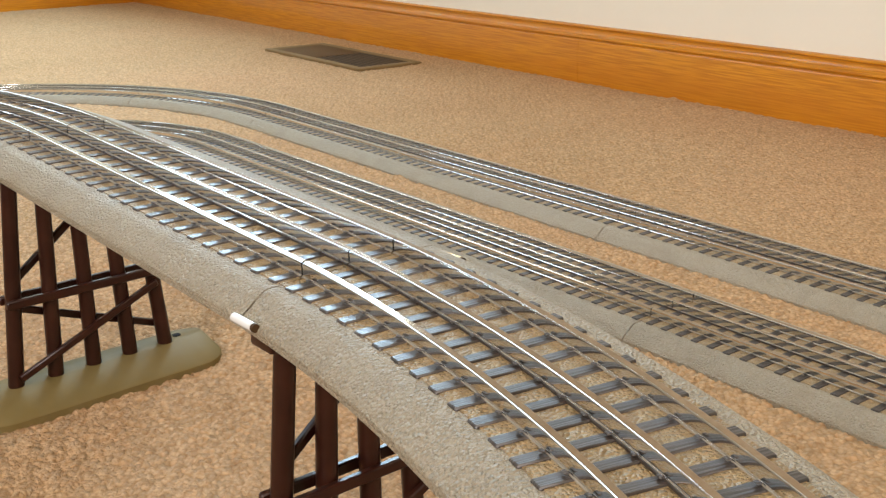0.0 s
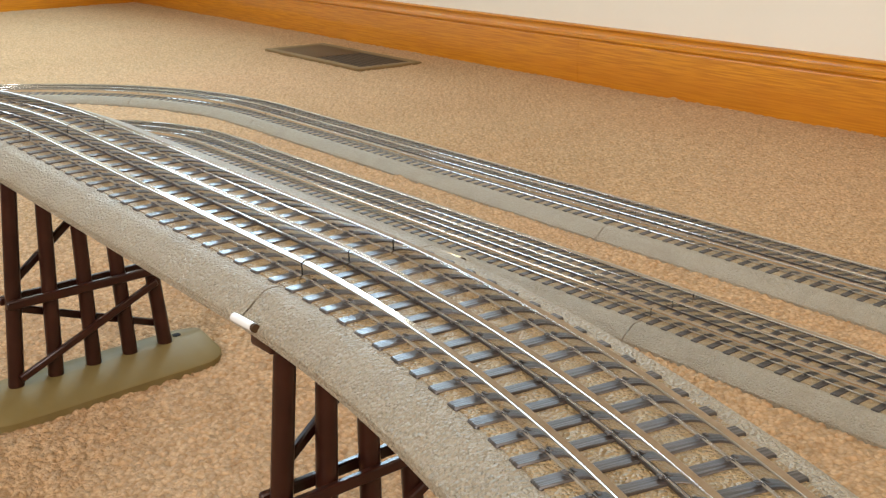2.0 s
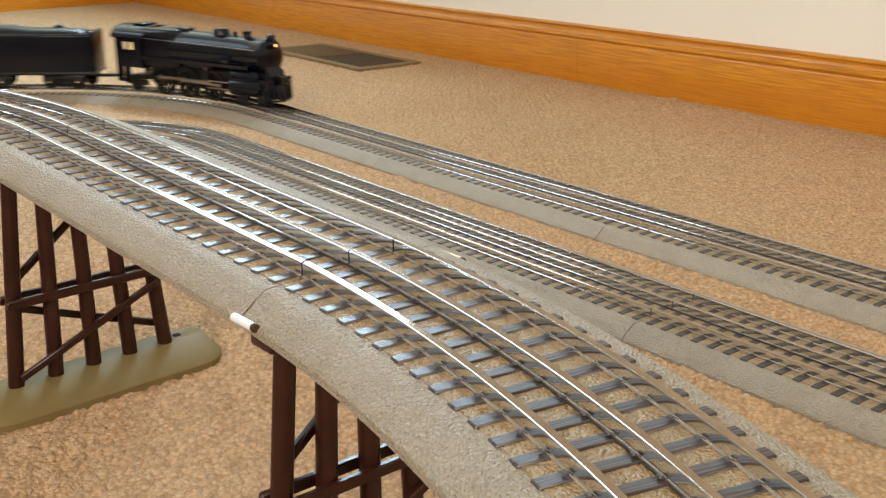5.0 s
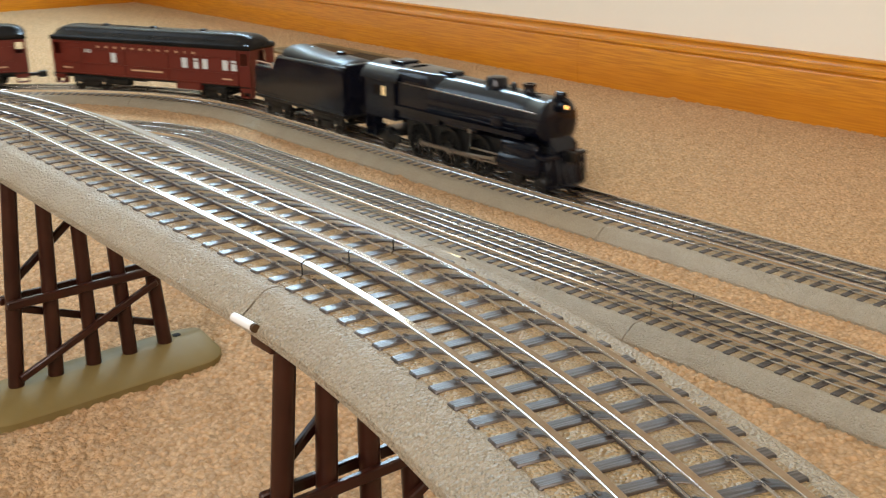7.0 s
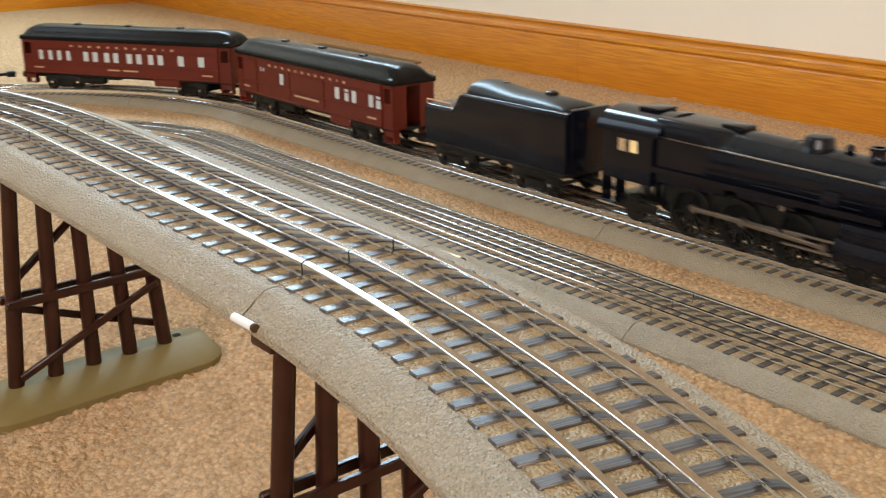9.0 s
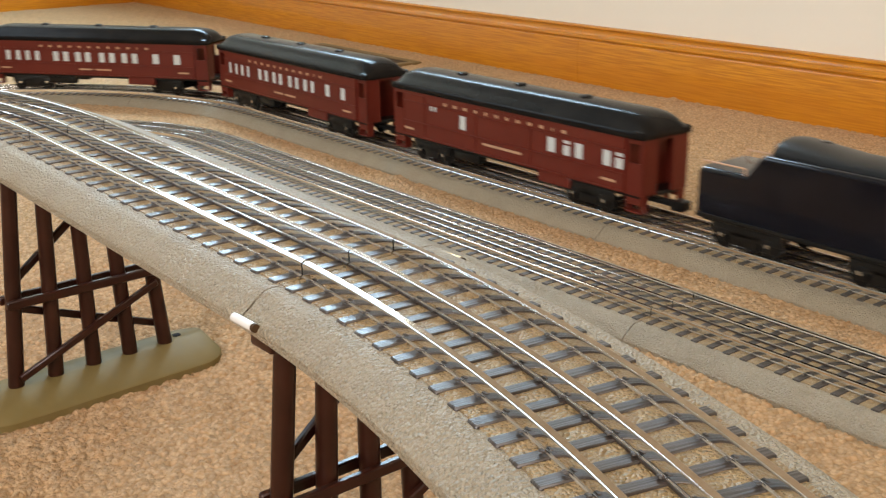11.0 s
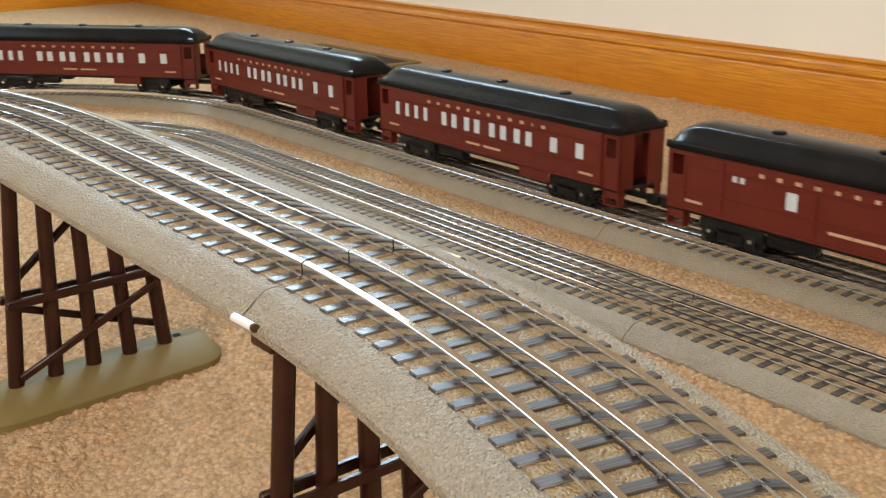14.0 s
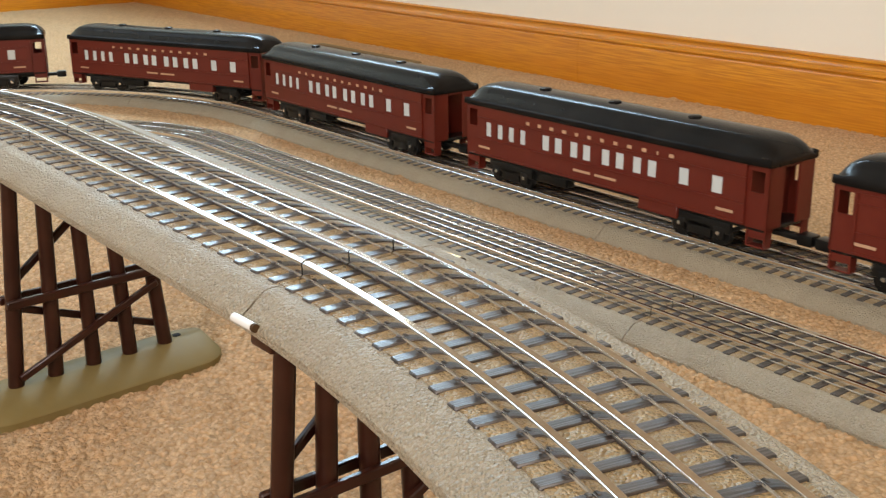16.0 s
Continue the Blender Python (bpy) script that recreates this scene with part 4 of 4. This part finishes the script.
    light = bmesh.new()
    rod(light, (0.0335, 0, 0.0620), (0.0400, 0, 0.0620), 0.0042, 16)
    hl = part("headlight", light, M_ENGINE, g)
    bm = bmesh.new()
    rod(bm, (0.0400, 0, 0.0620), (0.0406, 0, 0.0620), 0.0017, 16, 0.0014)
    part("lens", bm, M_LAMP, hl, "glowing warm headlight lens")
    bm = bmesh.new()
    rod(bm, (0.0345, 0, 0.0480), (0.0362, 0, 0.0480), 0.0060, 5)
    part("number_plate", bm, M_ENGINE, g)
    # running boards, handrails, pipes
    for sgn in (-1, 1):
        bm = bmesh.new()
        lo, hi = sorted((sgn * 0.0175, sgn * 0.0275))
        box(bm, -0.143, 0.020, lo, hi, 0.0395, 0.0408, 0.0004, 1)
        box(bm, -0.143, 0.020, sgn * 0.0272 - 0.0004, sgn * 0.0272 + 0.0004, 0.0375, 0.0412)
        part("running_board", bm, M_ENGINE, g, smooth=False)
        bm = bmesh.new()
        rod(bm, (-0.140, sgn * 0.0240, 0.0608), (0.026, sgn * 0.0205, 0.0575), 0.0006, 6)
        for k in range(6):
            f = k / 5
            x = -0.135 + f * 0.158
            yy = sgn * (0.0239 - f * 0.0034)
            rod(bm, (x, yy, 0.0608 - f * 0.0033), (x, yy - sgn * 0.004, 0.0600 - f * 0.0033), 0.0006, 6)
        part("handrail", bm, M_ROD, g, "thin bright handrail")
        bm = bmesh.new()
        for z, yy in ((0.0470, 0.0222), (0.0435, 0.0226)):
            rod(bm, (-0.120, sgn * yy, z), (0.005, sgn * yy, z - 0.001), 0.0010, 8)
        rod(bm, (-0.075, sgn * 0.0235, 0.0365), (-0.035, sgn * 0.0235, 0.0365), 0.0038, 12)
        box(bm, -0.020, -0.008, sgn * 0.0225 - 0.003, sgn * 0.0225 + 0.003, 0.0410, 0.0500, 0.001)
        part("piping", bm, M_ENGINE, g, "pipes and air tank along the boiler")
        # cylinder block
        bm = bmesh.new()
        lathe_x(bm, ((-0.0075, 0.0060), (-0.0070, 0.0088), (0.0300, 0.0088), (0.0335, 0.0070), (0.0345, 0.0040)), 20, sgn * 0.0215, 0.0180)
        lathe_x(bm, ((-0.0060, 0.0040), (-0.0055, 0.0058), (0.0280, 0.0058), (0.0310, 0.0035)), 16, sgn * 0.0210, 0.0300)
        box(bm, -0.004, 0.027, sgn * 0.0205 - 0.007, sgn * 0.0205 + 0.007, 0.0180, 0.0310, 0.0012)
        part("cylinder", bm, M_ENGINE, g, "black steam cylinder")
        bm = bmesh.new()
        for z in (0.0215, 0.0140):
            beam(bm, (-0.042, sgn * 0.0255, z), (-0.006, sgn * 0.0255, z), 0.0020, 0.0014, 0.0002)
        part("crosshead_guide", bm, M_ROD, g, "bright crosshead guide")
        bm = bmesh.new()
        box(bm, -0.0445, -0.0415, sgn * 0.0250 - 0.0016, sgn * 0.0250 + 0.0016, 0.0130, 0.0370, 0.0003, 1)
        part("valve_hanger", bm, M_BLACK, g)
        bm = bmesh.new()
        rod(bm, (-0.043, sgn * 0.0262, 0.0345), (-0.043, sgn * 0.0275, 0.0345), 0.0018, 10)
        part("valve_pin", bm, M_ROD, g, "bright valve gear pin")
        bm = bmesh.new()
        lo, hi = sorted((sgn * 0.006, sgn * 0.0190))
        box(bm, -0.135, 0.030, lo, hi, 0.0110, 0.0320, 0.001)
        part("side_plate", bm, M_BLACK, g)
    bm = bmesh.new()
    box(bm, -0.145, 0.034, -0.0115, 0.0115, 0.0100, 0.0340, 0.001)
    part("frame", bm, M_BLACK, g, "black main frame")
    # pilot
    bm = bmesh.new()
    box(bm, 0.030, 0.0415, -0.0245, 0.0245, 0.0245, 0.0280, 0.0008)
    loft(bm, [[(0.034, y, z) for y, z in ((-0.014, 0.028), (0.014, 0.028), (0.012, 0.040), (-0.012, 0.040))],
              [(0.040, y, z) for y, z in ((-0.014, 0.0278), (0.014, 0.0278), (0.012, 0.0310), (-0.012, 0.0310))]])
    part("pilot_deck", bm, M_ENGINE, g)
    for k in range(9):
        bm = bmesh.new()
        f = (k - 4) / 4
        beam(bm, (0.0410, f * 0.0215, 0.0245), (0.0490 - abs(f) * 0.008, f * 0.0225, 0.0050), 0.0026, 0.0018, 0.0003)
        part("pilot_bar", bm, M_ENGINE, g)
    bm = bmesh.new()
    pts = [(0.0410 + 0.008 * (1 - abs(f)), f * 0.0228) for f in (-1, -0.5, 0, 0.5, 1)]
    for a, b in zip(pts, pts[1:]):
        beam(bm, (*a, 0.0048), (*b, 0.0048), 0.0022, 0.0022, 0.0003)
    loft(bm, [[(0.034, -0.020, 0.006), (0.034, 0.020, 0.006), (0.046, 0.0, 0.006)], [(0.034, -0.019, 0.0246), (0.034, 0.019, 0.0246), (0.040, 0.0, 0.0246)]])
    part("pilot_frame", bm, M_ENGINE, g)
    bm = bmesh.new()
    box(bm, 0.0410, 0.0500, -0.0032, 0.0032, 0.0225, 0.0300, 0.001)
    part("coupler", bm, M_BLACK, g, "dummy front coupler")
    # wheels
    for x, r in ((0.006, 0.0078), (0.034, 0.0078), (-0.160, 0.0095)):
        for sgn in (-1, 1):
            bm = bmesh.new()
            y = sgn * 0.0172
            ring = lambda rr, yy: [(x + rr * math.cos(a * math.pi / 10), yy, r + rr * math.sin(a * math.pi / 10)) for a in range(20)]
            loft(bm, [ring(r, y - 0.002), ring(r, y + 0.002)])
            loft(bm, [ring(r * 0.55, y + sgn * 0.002), ring(r * 0.4, y + sgn * 0.0032)])
            part("wheel", bm, M_BLACK, g, "small carrying wheel")
    bm = bmesh.new()
    for sgn in (-1, 1):
        box(bm, -0.178, -0.140, sgn * 0.0225 - 0.0015, sgn * 0.0225 + 0.0015, 0.0075, 0.0140, 0.001)
        box(bm, -0.165, -0.155, sgn * 0.0225 - 0.002, sgn * 0.0225 + 0.002, 0.0055, 0.0170, 0.001)
    box(bm, -0.178, -0.140, -0.0225, 0.0225, 0.0140, 0.0165, 0.001)
    part("trailing_truck", bm, M_BLACK, g, "black trailing truck")
    spin = driving_wheels(g)
    rods = []
    for sgn in (-1, 1):
        bm = bmesh.new()
        beam(bm, (DRIVERS[0], 0, 0), (DRIVERS[2], 0, 0), 0.0014, 0.0028, 0.0003)
        for x in DRIVERS:
            rod(bm, (x, -0.0009, 0), (x, 0.0009, 0), 0.0026, 12)
        side = part("side_rod", bm, M_ROD, g, "bright metal side rod")
        bm = bmesh.new()
        beam(bm, (0, 0, 0), (0.0560, 0, 0), 0.0014, 0.0024, 0.0003)
        rod(bm, (0, -0.0009, 0), (0, 0.0009, 0), 0.0028, 12)
        rod(bm, (0.0560, -0.0012, 0), (0.0560, 0.0012, 0), 0.0024, 12)
        main = part("main_rod", bm, M_ROD, g, "bright metal main rod")
        rods.append((side, main, sgn))
    return g, spin, rods



def narrow(thing, k, keep=()):
    """The running gear and the boiler keep their width, the rest is k times as wide."""
    for o in thing.children_recursive:
        if o.type == "MESH" and o.name.split(".")[0] not in keep:
            o.data.transform(Matrix.Diagonal((1, k, 1, 1)))
            o.data.update()


engine, ENGINE_WHEELS, ENGINE_RODS = build_engine()
narrow(engine, 0.86, ("boiler", "boiler_band", "steam_dome", "smokestack", "bell", "headlight", "lens", "wheel", "driving_wheel", "spoke", "hub", "counterweight", "crank_pin", "side_rod", "main_rod", "number_plate", "generator"))
tender = build_tender()
narrow(tender, 0.86, ("wheel", "axle", "hatch", "axle_cap", "side_frame"))
combine = passenger_car("combine_car", COMBINE_WINDOWS, "tuscan red baggage-coach model car with black roof", True)
coach = passenger_car("passenger_coach", COACH_WINDOWS, "tuscan red passenger coach with row of white windows")
coaches = [coach] + [copy_thing(coach, Matrix()) for _ in range(3)]

# ---------------------------------------------------------------- the train's run: the smokestack's way along the far track, by time
RUN = ((0.0, -2.230), (1.0, -1.990), (2.0, -1.750), (3.0, -1.522), (3.5, -1.412), (4.2, -1.250), (5.0, -1.052), (5.7, -0.886), (6.3, -0.744), (6.5, -0.702), (7.0, -0.605), (7.5, -0.520), (8.0, -0.449), (8.5, -0.381), (9.0, -0.318), (9.2, -0.292), (10.0, -0.184), (10.7, -0.083), (11.3, 0.011), (11.5, 0.035), (12.0, 0.090), (12.5, 0.135), (13.0, 0.178), (13.5, 0.220), (14.0, 0.267), (14.5, 0.307), (15.0, 0.339), (15.5, 0.363), (16.0, 0.386))


def run_at(t):
    """Monotone smooth interpolation of RUN."""
    k = len(RUN)
    for i in range(k - 1):
        if t <= RUN[i + 1][0] or i == k - 2:
            break
    slope = lambda j: (RUN[j + 1][1] - RUN[j][1]) / (RUN[j + 1][0] - RUN[j][0])

    def tangent(j):
        if j <= 0:
            return slope(0)
        if j >= k - 1:
            return slope(k - 2)
        a, b = slope(j - 1), slope(j)
        return 2 * a * b / (a + b)

    (t0, s0), (t1, s1) = RUN[i], RUN[i + 1]
    h = t1 - t0
    u = (t - t0) / h
    return ((2 * u ** 3 - 3 * u ** 2 + 1) * s0 + (u ** 3 - 2 * u ** 2 + u) * h * tangent(i)
            + (-2 * u ** 3 + 3 * u ** 2) * s1 + (u ** 3 - u ** 2) * h * tangent(i + 1))


def seat(s, a, b):
    """Pose of a vehicle whose origin is at s and whose pivots are a and b from it."""
    xa, ya, _ = far_path(s + a)
    xb, yb, _ = far_path(s + b)
    th = math.atan2(yb - ya, xb - xa)
    f = -a / (b - a)
    return Matrix.Translation((xa + (xb - xa) * f, ya + (yb - ya) * f, ZR)) @ Matrix.Rotation(th, 4, "Z"), th


def motions():
    times = [i * 0.2 for i in range(81)]
    rakes = [(engine, 0.0, -0.113, -0.036, ()), (tender, -0.3045, -0.0475, 0.0475, (-0.0475, 0.0475)), (combine, -0.5750, -0.09, 0.09, (-0.09, 0.09))]
    rakes += [(c, -0.8980 - 0.3230 * i, -0.09, 0.09, (-0.09, 0.09)) for i, c in enumerate(coaches)]
    for thing, off, a, b, trucks in rakes:
        walk(thing, [(t, seat(run_at(t) + off, a, b)[0]) for t in times])
        bogies = [o for o in thing.children if o.name.split(".")[0] == "truck"]
        for o, x in zip(sorted(bogies, key=lambda o: o.location.x), sorted(trucks)):
            rows = []
            for t in times:
                s = run_at(t) + off
                d = far_path(s + x)[2] - seat(s, a, b)[1]
                d = (d + math.pi) % (2 * math.pi) - math.pi
                rows.append((t, pose(x, 0, 0, 0, 0, math.degrees(d))))
            walk(o, rows)
    fine = [i / 15 for i in range(241)]
    s_ref = run_at(7.5)
    roll = {t: (run_at(t) - s_ref) / DR + radians(-40) for t in fine}
    for wheel, x, sgn in ENGINE_WHEELS:
        walk(wheel, [(t, pose(x, sgn * 0.0180, DR, 0, math.degrees(roll[t]) + (0 if sgn < 0 else 90), 0)) for t in fine])
    for side, main, sgn in ENGINE_RODS:
        ph = 0.0 if sgn < 0 else math.pi / 2
        walk(side, [(t, pose(CRANK * math.cos(roll[t] + ph), sgn * ROD_Y, DR - CRANK * math.sin(roll[t] + ph))) for t in fine])
        rows = []
        for t in fine:
            cx, cz = DRIVERS[1] + CRANK * math.cos(roll[t] + ph), DR - CRANK * math.sin(roll[t] + ph)
            tilt = math.asin((0.0178 - cz) / 0.0560)
            rows.append((t, pose(cx, sgn * (ROD_Y + 0.002), cz, 0, -math.degrees(tilt), 0)))
        walk(main, rows)


motions()
